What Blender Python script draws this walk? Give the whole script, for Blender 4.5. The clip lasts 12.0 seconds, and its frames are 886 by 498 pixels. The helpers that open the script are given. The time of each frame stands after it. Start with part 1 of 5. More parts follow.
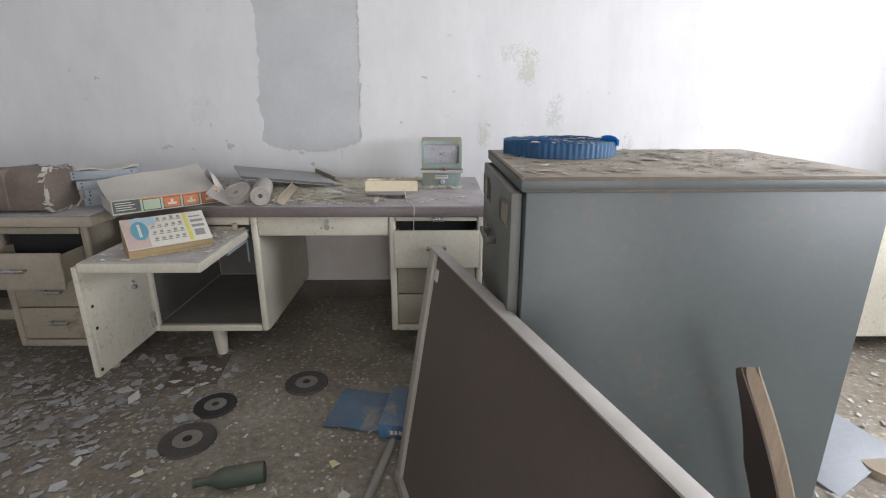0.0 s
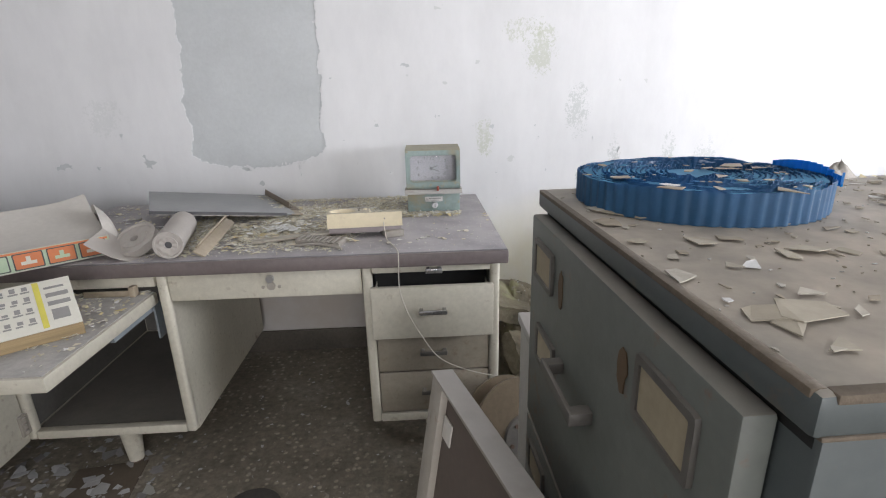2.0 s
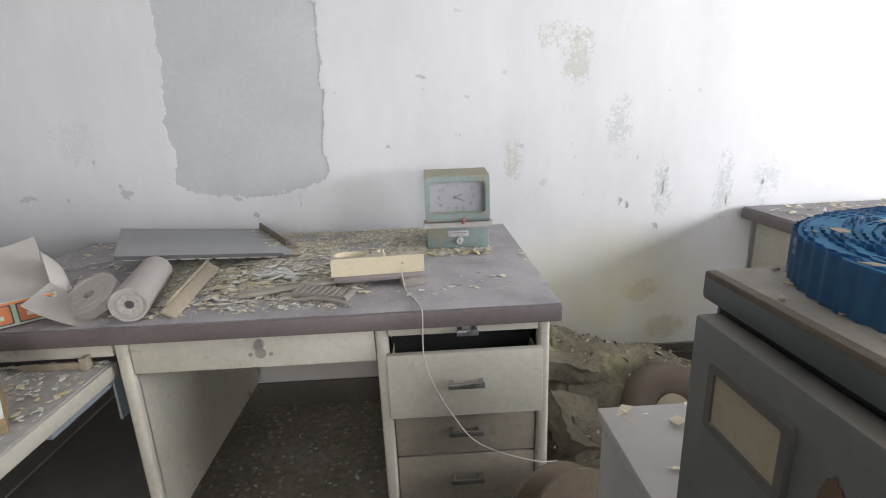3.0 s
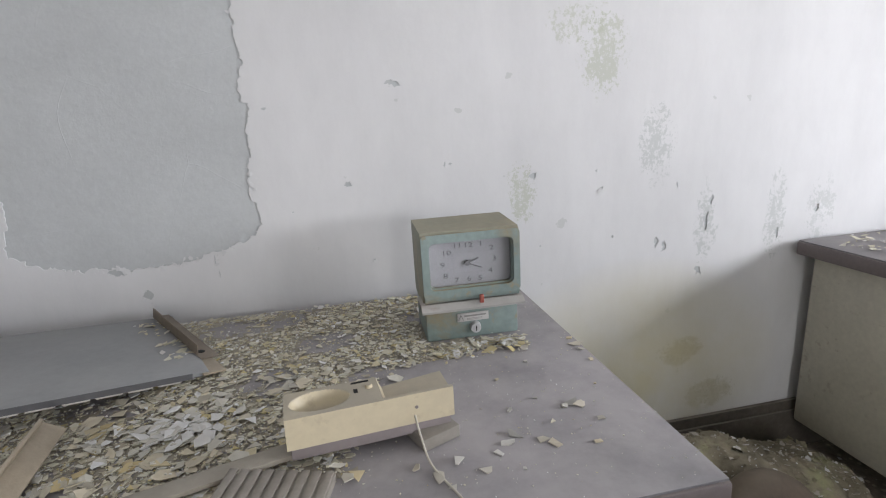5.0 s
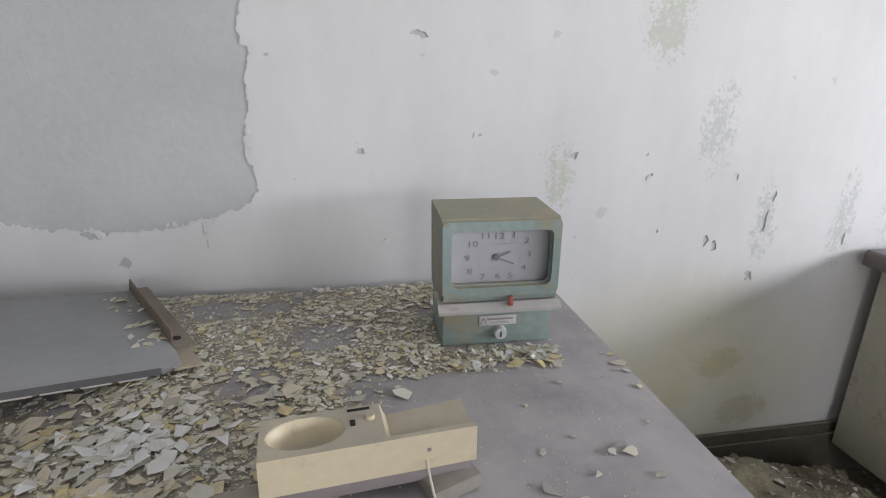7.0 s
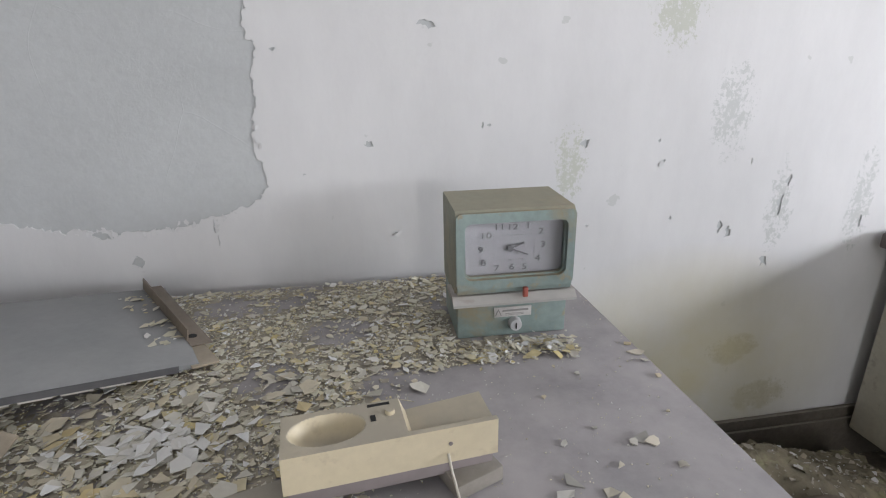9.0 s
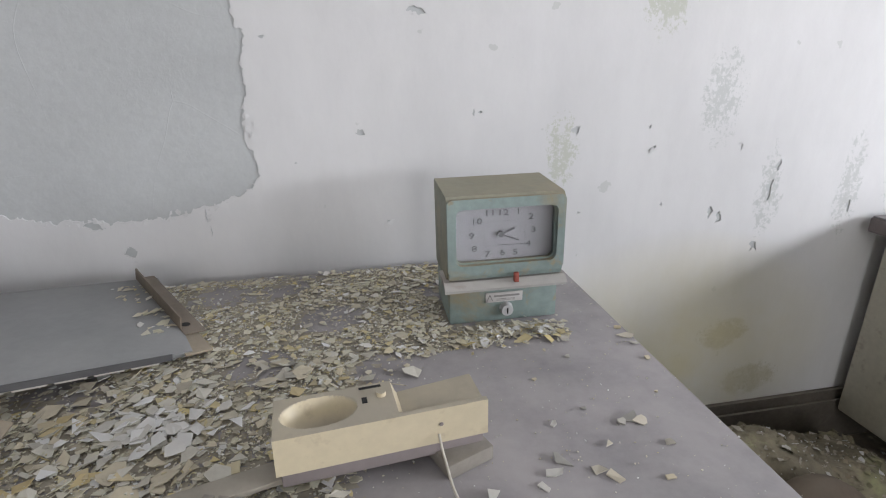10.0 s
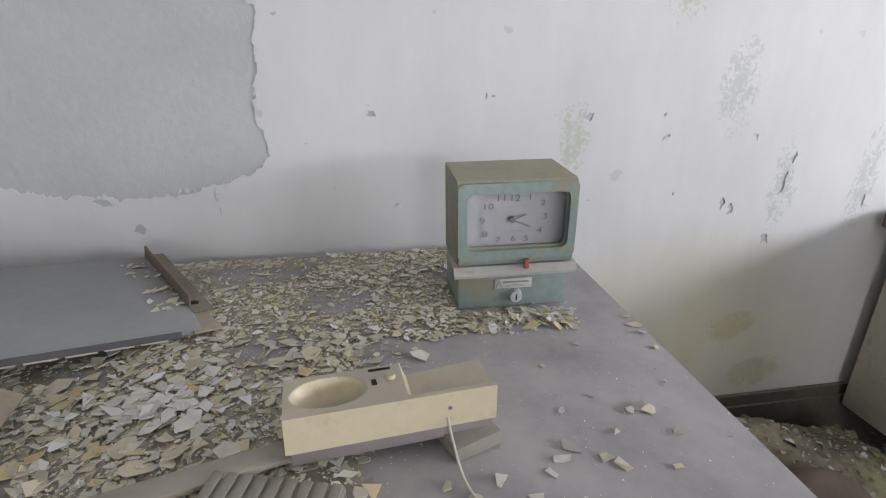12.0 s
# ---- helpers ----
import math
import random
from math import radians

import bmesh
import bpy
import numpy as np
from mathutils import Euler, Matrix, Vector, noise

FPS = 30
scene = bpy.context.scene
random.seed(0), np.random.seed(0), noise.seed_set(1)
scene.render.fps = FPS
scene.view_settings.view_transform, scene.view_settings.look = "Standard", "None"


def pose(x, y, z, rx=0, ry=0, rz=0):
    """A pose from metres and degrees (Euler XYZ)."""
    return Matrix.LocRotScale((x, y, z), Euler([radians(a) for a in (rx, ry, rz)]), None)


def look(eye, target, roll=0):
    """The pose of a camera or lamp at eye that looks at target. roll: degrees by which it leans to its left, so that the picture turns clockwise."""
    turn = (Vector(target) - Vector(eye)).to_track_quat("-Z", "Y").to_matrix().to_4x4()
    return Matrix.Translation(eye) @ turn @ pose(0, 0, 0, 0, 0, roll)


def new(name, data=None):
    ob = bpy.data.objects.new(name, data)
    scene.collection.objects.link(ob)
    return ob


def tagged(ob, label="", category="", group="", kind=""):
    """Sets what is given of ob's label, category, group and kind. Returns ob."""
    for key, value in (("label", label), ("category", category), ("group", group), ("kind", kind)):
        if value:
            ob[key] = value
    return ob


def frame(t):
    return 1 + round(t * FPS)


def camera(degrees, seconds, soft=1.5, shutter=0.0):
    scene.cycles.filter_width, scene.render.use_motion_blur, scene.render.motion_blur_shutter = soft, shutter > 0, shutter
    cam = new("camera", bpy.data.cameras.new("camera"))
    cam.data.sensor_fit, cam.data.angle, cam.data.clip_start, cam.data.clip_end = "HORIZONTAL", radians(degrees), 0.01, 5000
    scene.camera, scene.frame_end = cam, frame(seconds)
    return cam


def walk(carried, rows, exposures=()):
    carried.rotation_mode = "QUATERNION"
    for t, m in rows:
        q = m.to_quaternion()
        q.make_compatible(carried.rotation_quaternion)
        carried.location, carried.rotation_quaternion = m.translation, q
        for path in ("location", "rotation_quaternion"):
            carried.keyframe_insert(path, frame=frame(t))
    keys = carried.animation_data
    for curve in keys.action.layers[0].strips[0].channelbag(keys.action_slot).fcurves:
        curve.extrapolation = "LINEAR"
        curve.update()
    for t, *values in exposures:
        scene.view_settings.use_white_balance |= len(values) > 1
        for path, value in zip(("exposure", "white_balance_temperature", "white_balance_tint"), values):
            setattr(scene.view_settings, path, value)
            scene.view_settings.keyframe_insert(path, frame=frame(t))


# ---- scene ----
cam = camera(83.8, 12.0, soft=1.1)
METRES, EYE, TILT, LEAN, TURN = 1.95, 1.199, -17.0, 0.0, -0.6
ROWS = [
    (0.0, 0.0, 0.0, 0.0, -0.0, 0.0, -0.0),
    (0.5, 0.0056, 0.1038, 0.0285, 2.16, -0.42, 1.62),
    (1.0, 0.0233, 0.1943, 0.0535, 6.07, -2.23, 0.78),
    (1.5, 0.0225, 0.2463, 0.0696, 2.38, -1.37, 0.78),
    (2.0, -0.0197, 0.3421, 0.1045, -1.84, -0.67, 1.99),
    (2.5, -0.0453, 0.4033, 0.1216, -2.69, -0.47, 1.51),
    (3.0, -0.049, 0.5017, 0.1512, -1.3, 1.17, 2.69),
    (5.0, -0.1179, 0.7896, 0.2471, -9.37, 2.3, 6.36),
    (5.5, -0.1061, 0.8345, 0.2612, -10.0, 1.72, 5.25),
    (6.0, -0.0951, 0.8704, 0.2664, -10.73, -0.1, 5.35),
    (6.5, -0.1053, 0.8798, 0.2638, -9.18, -1.73, 3.31),
    (7.0, -0.1171, 0.8777, 0.2685, -8.48, -1.16, 2.26),
    (9.0, -0.1224, 0.8818, 0.2698, -7.75, -2.15, 3.59),
    (9.5, -0.1179, 0.8794, 0.2673, -8.26, -2.51, 3.88),
    (10.0, -0.1191, 0.8784, 0.2652, -8.26, -3.19, 4.12),
    (10.5, -0.1205, 0.8739, 0.2691, -7.35, -2.11, 4.0),
    (11.0, -0.1212, 0.8745, 0.2684, -8.08, -2.08, 3.45),
    (11.5, -0.1212, 0.8768, 0.2681, -8.16, -2.48, 3.34),
    (12.0, -0.1239, 0.8816, 0.2642, -7.67, -4.81, 2.74),
]
walk(cam, [(t, pose(0, 0, EYE, TILT, LEAN, TURN) @ pose(METRES * x, METRES * y, METRES * z, 90 + pitch, roll, yaw)) for t, x, y, z, yaw, pitch, roll in ROWS],
     [(0.0, 0.02), (1.0, 0.07), (2.0, 0.16), (3.0, 0.15), (5.0, -0.16), (7.0, -0.18), (9.0, -0.16), (9.5, -0.07), (10.0, -0.12), (10.5, -0.18), (11.5, -0.17), (12.0, -0.17)])

# ---- world and light ----
world = bpy.data.worlds.new("sky")
scene.world = world
world.use_nodes = True
wn = world.node_tree
sky = wn.nodes.new("ShaderNodeTexSky")
sky.sky_type, sky.sun_disc = "NISHITA", False
sky.sun_elevation, sky.sun_rotation = radians(48), radians(100)
wn.links.new(sky.outputs[0], wn.nodes["Background"].inputs[0])
wn.nodes["Background"].inputs[1].default_value = 0.12

sun_data = bpy.data.lights.new("sun", "SUN")
sun_data.energy, sun_data.angle, sun_data.color = 0.8, radians(14), (1.0, 0.97, 0.92)
new("sun", sun_data).matrix_world = look((9, -2, 9), (0, 0, 0))


def window_light(y, width, power):
    """Skylight that comes in through one opening of the window wall."""
    data = bpy.data.lights.new("window_skylight", "AREA")
    data.shape, data.size, data.size_y = "RECTANGLE", width, 0.54
    data.energy, data.color = power, (0.945, 0.957, 1.02)
    new("window_skylight", data).matrix_world = look((2.98, y, 1.36), (0.0, y, 1.42))


window_light(1.22, 1.70, 78.0)
window_light(-1.00, 1.70, 60.0)
door_data = bpy.data.lights.new("doorway_daylight", "AREA")
door_data.shape, door_data.size, door_data.size_y = "RECTANGLE", 0.80, 1.70
door_data.energy, door_data.color = 50.0, (0.975, 0.95, 0.955)
new("doorway_daylight", door_data).matrix_world = look((0.45, -2.30, 1.16), (0.30, 0.0, 1.10))

# ---- materials ----


def ramp(nt, source, stops):
    r = nt.nodes.new("ShaderNodeValToRGB")
    e = r.color_ramp.elements
    while len(e) < len(stops):
        e.new(0.5)
    for el, (p, c) in zip(e, stops):
        el.position, el.color = p, (*c, 1) if len(c) == 3 else c
    nt.links.new(source, r.inputs[0])
    return r.outputs[0]


def noise_out(nt, pos, scale, detail=4.0, rough=0.55, stretch=None, warp=0.0):
    n = nt.nodes.new("ShaderNodeTexNoise")
    n.inputs["Scale"].default_value, n.inputs["Detail"].default_value = scale, detail
    n.inputs["Roughness"].default_value, n.inputs["Distortion"].default_value = rough, warp
    if stretch:
        m = nt.nodes.new("ShaderNodeMapping")
        m.inputs["Scale"].default_value = stretch
        nt.links.new(pos, m.inputs[0])
        pos = m.outputs[0]
    nt.links.new(pos, n.inputs["Vector"])
    return n.outputs["Fac"]


def maths(nt, op, a, b, clamp=False):
    m = nt.nodes.new("ShaderNodeMath")
    m.operation, m.use_clamp = op, clamp
    for i, v in enumerate((a, b)):
        if isinstance(v, (int, float)):
            m.inputs[i].default_value = v
        else:
            nt.links.new(v, m.inputs[i])
    return m.outputs[0]


def mix(nt, fac, a, b, mode="MIX"):
    m = nt.nodes.new("ShaderNodeMix")
    m.data_type, m.blend_type = "RGBA", mode
    for i, v in ((0, fac), (6, a), (7, b)):
        if isinstance(v, (int, float)):
            m.inputs[i].default_value = v
        elif isinstance(v, tuple):
            m.inputs[i].default_value = (*v, 1)
        else:
            nt.links.new(v, m.inputs[i])
    return m.outputs[2]


def grey(v):
    return (v, v, v)


def surface(name, base, rough=0.55, metal=0.0, var=0.18, dust=0.0, rust=0.0, bump=0.08, coarse=2.5, fine=70.0,
            stretch=None, dust_colour=(0.30, 0.27, 0.235), rust_colour=(0.16, 0.085, 0.045), islands=None, randoms=0.0, spots=0.0, cracks=0.0):
    """A worn surface: colour varied at two scales, dust on what faces up, rust or dirt in blotches, a fine relief."""
    m = bpy.data.materials.new(name)
    m.use_nodes = True
    nt = m.node_tree
    bs = nt.nodes["Principled BSDF"]
    geo = nt.nodes.new("ShaderNodeNewGeometry")
    pos = geo.outputs["Position"]
    n1 = noise_out(nt, pos, coarse, 5.0, 0.6, stretch)
    n2 = noise_out(nt, pos, fine, 5.0, 0.65, stretch)
    col = base
    if islands:
        col = ramp(nt, geo.outputs["Random Per Island"], islands)
    if randoms:
        info = nt.nodes.new("ShaderNodeObjectInfo")
        stops = [(0, grey(1 - randoms)), (0.25, (1.0, 0.93, 0.80)), (0.45, grey(1 - randoms / 2)), (0.62, (0.95, 0.80, 0.48)), (0.72, grey(0.95)), (1, grey(1.0))]
        col = mix(nt, 1.0, col, ramp(nt, info.outputs["Random"], stops), "MULTIPLY")
    col = mix(nt, 1.0, col, ramp(nt, n1, [(0.3, grey(1 - var)), (0.7, grey(1.0))]), "MULTIPLY")
    col = mix(nt, 1.0, col, ramp(nt, n2, [(0.25, grey(1 - var * 0.7)), (0.75, grey(1.0))]), "MULTIPLY")
    if rust:
        n3 = noise_out(nt, pos, 6.0, 8.0, 0.68, None, 0.4)
        f = ramp(nt, n3, [(0.66 - 0.16 * rust, grey(0.0)), (0.74 - 0.10 * rust, grey(0.85))])
        col = mix(nt, f, col, rust_colour)
    if spots:
        n5 = maths(nt, "ADD", maths(nt, "MULTIPLY", noise_out(nt, pos, 42.0, 5.0, 0.6), 0.72), maths(nt, "MULTIPLY", noise_out(nt, pos, 3.2, 3.0), 0.28))
        col = mix(nt, ramp(nt, n5, [(0.575, grey(0.0)), (0.64, grey(spots))]), col, rust_colour)
    rgh = rough
    if dust:
        sep = nt.nodes.new("ShaderNodeSeparateXYZ")
        nt.links.new(geo.outputs["Normal"], sep.inputs[0])
        up = ramp(nt, sep.outputs[2], [(0.45, grey(0.0)), (0.95, grey(dust))])
        n4 = noise_out(nt, pos, 9.0, 6.0, 0.6)
        f = maths(nt, "MULTIPLY", up, ramp(nt, n4, [(0.28, grey(0.35)), (0.62, grey(1.0))]))
        col = mix(nt, f, col, dust_colour)
        rgh = maths(nt, "ADD", maths(nt, "MULTIPLY", f, 0.9 - rough), rough)
    if isinstance(col, tuple):
        bs.inputs["Base Color"].default_value = (*col, 1)
    else:
        nt.links.new(col, bs.inputs["Base Color"])
    if isinstance(rgh, float):
        rgh = ramp(nt, n1, [(0.3, grey(max(0.05, rough - 0.08))), (0.7, grey(min(1.0, rough + 0.1)))])
    nt.links.new(rgh, bs.inputs["Roughness"])
    bs.inputs["Metallic"].default_value = metal
    if bump:
        b = nt.nodes.new("ShaderNodeBump")
        b.inputs["Strength"].default_value, b.inputs["Distance"].default_value = bump, 0.004
        nt.links.new(n2, b.inputs["Height"])
        if cracks:
            v = nt.nodes.new("ShaderNodeTexVoronoi")
            v.feature = "DISTANCE_TO_EDGE"
            v.inputs["Scale"].default_value = 2.3
            bent = nt.nodes.new("ShaderNodeVectorMath")
            tint = nt.nodes.new("ShaderNodeTexNoise")
            tint.inputs["Scale"].default_value, tint.inputs["Detail"].default_value = 1.3, 2.0
            nt.links.new(pos, tint.inputs["Vector"])
            nt.links.new(pos, bent.inputs[0])
            nt.links.new(tint.outputs["Color"], bent.inputs[1])
            nt.links.new(bent.outputs[0], v.inputs["Vector"])
            line = maths(nt, "MULTIPLY", ramp(nt, v.outputs["Distance"], [(0.0, grey(1.0)), (0.0035, grey(0.0))]), ramp(nt, n1, [(0.42, grey(0.0)), (0.6, grey(cracks))]))
            b3 = nt.nodes.new("ShaderNodeBump")
            b3.inputs["Strength"].default_value, b3.inputs["Distance"].default_value = 0.3, 0.003
            nt.links.new(line, b3.inputs["Height"])
            nt.links.new(b3.outputs[0], b.inputs["Normal"])
        nt.links.new(b.outputs[0], bs.inputs["Normal"])
    return m


CREAM = surface("cream_enamel", (0.68, 0.645, 0.54), 0.42, var=0.24, dust=0.55, rust=0.16, spots=0.28, bump=0.05)
# Cream browned and darkened; weaker light is painted into the colour.
CREAM_TAN_SHADED = surface("tanned_shaded_cream_enamel", (0.38, 0.335, 0.265), 0.5, var=0.28, dust=0.6, rust=0.2, spots=0.3)
# Dark version of the cream for insides; their shade is in the colour.
CREAM_INNER_SHADE = surface("shaded_steel_inside", (0.20, 0.19, 0.175), 0.7, var=0.3, dust=0.4)
LINO = surface("mauve_linoleum", (0.275, 0.26, 0.277), 0.55, var=0.44, coarse=7, dust=0.72, bump=0.06, dust_colour=(0.42, 0.395, 0.39))
LINO_EDGE = surface("brown_edge_band", (0.20, 0.165, 0.16), 0.5, var=0.3, dust=0.4)
GREEN_STEEL = surface("grey_green_enamel", (0.084, 0.099, 0.100), 0.45, var=0.2, dust=0.94, spots=0.3, bump=0.04,
                      dust_colour=(0.50, 0.44, 0.37), rust_colour=(0.15, 0.10, 0.06))
GLUE = surface("brown_glue", (0.17, 0.11, 0.06), 0.8, var=0.4)
DRAWER_GREEN = surface("dirty_grey_green_enamel", (0.15, 0.162, 0.145), 0.5, var=0.25, dust=0.8, rust=0.25, spots=0.5, bump=0.05)
COIL_GAP_LIGHT = surface("blue_gap_light", (0.10, 0.36, 0.62), 0.9, var=0.4)
# Near-black; gap sheets and hole discs use it in place of inner shade.
BLACK = surface("black_and_gap_shade", (0.02, 0.02, 0.02), 0.8, var=0.3)
CHROME = surface("dull_chrome", (0.62, 0.62, 0.63), 0.28, 0.9, var=0.25, bump=0.03)
BRASS_TAB = surface("aged_card_label", (0.42, 0.36, 0.25), 0.8, var=0.3)
CLOCK_SIDE = surface("grimy_green_enamel", (0.34, 0.35, 0.27), 0.6, var=0.4, dust=0.72, rust=0.75, spots=0.95, bump=0.15, dust_colour=(0.38, 0.345, 0.26), rust_colour=(0.33, 0.285, 0.19))
CLOCK_GREEN = surface("pale_green_enamel", (0.34, 0.43, 0.405), 0.5, var=0.36, dust=0.97, rust=0.8, spots=0.75, bump=0.06,
                      dust_colour=(0.31, 0.255, 0.165), rust_colour=(0.30, 0.25, 0.155))
DIAL = surface("dial_white", (0.41, 0.41, 0.435), 0.5, var=0.12)
INK = surface("dark_grey_ink", (0.10, 0.10, 0.105), 0.6)
FADED_INK = surface("faded_grey_ink", (0.19, 0.19, 0.20), 0.6)
RED = surface("faded_red", (0.42, 0.11, 0.08), 0.5)
PLATE = surface("pale_name_plate", (0.62, 0.60, 0.58), 0.5)
IVORY = surface("yellowed_ivory_plastic", (0.74, 0.65, 0.46), 0.4, var=0.14, dust=0.8, spots=0.15, bump=0.02, dust_colour=(0.37, 0.34, 0.285))
PHONE_BASE = surface("mauve_grey_plastic", (0.30, 0.26, 0.26), 0.6)
BROWN_BOARD = surface("brown_hardboard", (0.115, 0.09, 0.075), 0.7, var=0.2)
TAUPE = surface("taupe_steel_rim", (0.36, 0.33, 0.285), 0.5, var=0.2, dust=0.6, rust=0.2, dust_colour=(0.52, 0.50, 0.48))
WOOD = surface("weathered_plywood", (0.25, 0.19, 0.135), 0.65, var=0.4, dust=0.3, stretch=(6, 6, 0.7), fine=40, bump=0.2)
SPLIT_WOOD = surface("pale_split_wood", (0.50, 0.42, 0.31), 0.75, var=0.35, dust=0.3, bump=0.25)
# Lit copy of the coil's blue; the window's light is in the colour.
BLUE_LIT = surface("lit_blue_plastic", (0.015, 0.24, 0.62), 0.3, var=0.15)
# Upward faces get a brighter blue that paints light onto the top edges.
BLUE = surface("blue_corrugated_plastic", (0.07, 0.22, 0.44), 0.45, var=0.3, dust=0.85, spots=0.7, bump=0.03, dust_colour=(0.20, 0.48, 0.74), rust_colour=(0.58, 0.65, 0.71))
BLUE_CARD = surface("faded_blue_card", (0.07, 0.17, 0.30), 0.65, var=0.4, dust=0.3, rust=0.7, rust_colour=(0.32, 0.27, 0.18))
PAPER = surface("dusty_paper", (0.60, 0.57, 0.52), 0.85, var=0.2, dust=0.4, dust_colour=(0.45, 0.42, 0.38))
PAPER_ROLL = surface("paper_roll", (0.47, 0.435, 0.40), 0.85, var=0.15, dust=0.3)
KRAFT = surface("brown_wrapping_paper", (0.25, 0.20, 0.165), 0.8, var=0.45, dust=0.5, bump=0.3)
PAGES = surface("yellowed_pages", (0.42, 0.31, 0.17), 0.85, var=0.35, stretch=(1, 1, 40), fine=30)
PRINT = surface("coated_print", (0.66, 0.64, 0.56), 0.45, var=0.12)
MINT = surface("mint_print", (0.48, 0.60, 0.43), 0.5)
ORANGE = surface("orange_print", (0.66, 0.22, 0.09), 0.5)
TEAL = surface("teal_print", (0.14, 0.36, 0.46), 0.5)
PALE_BLUE = surface("pale_blue_print", (0.42, 0.56, 0.62), 0.5)
YELLOW = surface("yellow_print", (0.72, 0.64, 0.12), 0.5)
GREYBAR = surface("grey_print", (0.30, 0.29, 0.28), 0.6)
ROSE = surface("rose_print", (0.60, 0.46, 0.42), 0.5)
STEEL_BLUE = surface("blue_grey_channel", (0.30, 0.34, 0.37), 0.5, var=0.25, dust=0.5, rust=0.2)
BOARD_TOP = surface("grey_laminate", (0.27, 0.278, 0.28), 0.5, var=0.2, dust=0.28, bump=0.03, dust_colour=(0.47, 0.46, 0.45))
DARK_SHEET = surface("grey_sheet_metal", (0.28, 0.30, 0.33), 0.5, var=0.2)
BOARD_EDGE = surface("dark_board_edge", (0.11, 0.11, 0.115), 0.6)
LATH = surface("rusty_angle_bar", (0.26, 0.21, 0.16), 0.75, var=0.4, dust=0.3)
RIBBED = surface("ribbed_ceramic", (0.36, 0.33, 0.29), 0.85, var=0.3)
GRIT = surface("dark_abrasive", (0.05, 0.047, 0.046), 0.85, var=0.4)
GRIT_DUSTY = surface("dusty_abrasive", (0.12, 0.11, 0.10), 0.9, var=0.5)
GRIT_CENTRE = surface("pale_disc_label", (0.30, 0.28, 0.25), 0.8, var=0.4)
GREEN_GLASS = surface("dull_green_bottle", (0.05, 0.075, 0.052), 0.6, var=0.45, dust=0.75, dust_colour=(0.15, 0.145, 0.11))
PIPE = surface("grey_tube", (0.30, 0.28, 0.25), 0.6, var=0.3, dust=0.3)
RUBBLE = surface("brown_rubble", (0.30, 0.262, 0.185), 0.95, var=0.55, coarse=6, fine=45, bump=0.9, rust=0.6, rust_colour=(0.30, 0.305, 0.165))
RUBBER = surface("dirty_rubber", (0.13, 0.095, 0.068), 0.85, var=0.4, dust=0.4, dust_colour=(0.2, 0.17, 0.13))
SLAT_GREY = surface("pale_fibreboard", (0.45, 0.41, 0.34), 0.85, var=0.25, dust=0.3, dust_colour=(0.45, 0.42, 0.37))
TAN = surface("tan_fibre", (0.33, 0.27, 0.19), 0.8, var=0.3, dust=0.3)
TAN_DARK = surface("dirty_tan_fibre", (0.18, 0.138, 0.09), 0.85, var=0.35, dust=0.3)
EDGE_RUST = surface("flaking_edge_rust", (0.21, 0.165, 0.12), 0.8, var=0.5, fine=120, dust=0.3, bump=0.3)
DULL_STEEL = surface("tarnished_steel", (0.17, 0.16, 0.145), 0.5, 0.3, var=0.3, dust=0.5)
BRIGHT_STEEL = surface("polished_lock_steel", (0.68, 0.68, 0.69), 0.35, 0.25, var=0.15, bump=0.02)
PALE_STEEL = surface("pale_grey_steel", (0.46, 0.45, 0.42), 0.5, var=0.2, dust=0.75, rust=0.2, dust_colour=(0.50, 0.47, 0.44))
WIRE = surface("pale_cord", (0.62, 0.58, 0.50), 0.6)
RUST = surface("rusty_metal", (0.15, 0.10, 0.07), 0.7, var=0.4)
FLAKES = surface("paint_flakes", grey(0.5), 0.8, var=0.2, bump=0.05, islands=[
    (0.0, (0.66, 0.59, 0.44)), (0.14, (0.80, 0.75, 0.61)), (0.30, (0.68, 0.65, 0.50)), (0.46, (0.84, 0.81, 0.73)), (0.60, (0.74, 0.62, 0.31)),
    (0.72, (0.74, 0.72, 0.60)), (0.84, (0.52, 0.46, 0.35)), (0.90, (0.88, 0.87, 0.85)), (1.0, (0.90, 0.90, 0.89))])
FLAKES_WHITE = surface("white_paint_flakes", grey(0.8), 0.8, var=0.15, bump=0.05, islands=[(0.0, (0.66, 0.63, 0.56)), (0.4, (0.82, 0.81, 0.78)), (1.0, (0.88, 0.88, 0.87))])
FLAKES_LID = surface("dusty_paint_flakes", grey(0.5), 0.85, var=0.25, bump=0.05, islands=[(0.0, (0.42, 0.36, 0.28)), (0.6, (0.50, 0.45, 0.36)), (0.93, (0.56, 0.52, 0.45)), (1.0, (0.80, 0.80, 0.80))])
LUMP = surface("pale_plaster_lump", (0.42, 0.39, 0.35), 0.95, var=0.4, bump=0.6)
SHELF_DUST = surface("dusty_shelf_top", (0.58, 0.56, 0.53), 0.85, var=0.35, coarse=8, bump=0.1)
FLAKES_PALE = surface("pale_floor_flakes", grey(0.5), 0.8, var=0.3, bump=0.05, islands=[(0.0, (0.30, 0.28, 0.27)), (0.4, (0.42, 0.41, 0.40)), (0.75, (0.50, 0.50, 0.51)), (1.0, (0.68, 0.68, 0.69))])
FLAKES_FLOOR = surface("floor_flakes", grey(0.5), 0.8, var=0.25, bump=0.05, islands=[
    (0.0, (0.30, 0.265, 0.215)), (0.3, (0.44, 0.405, 0.345)), (0.6, (0.34, 0.285, 0.20)), (0.78, (0.58, 0.57, 0.55)), (0.95, (0.76, 0.76, 0.76))])
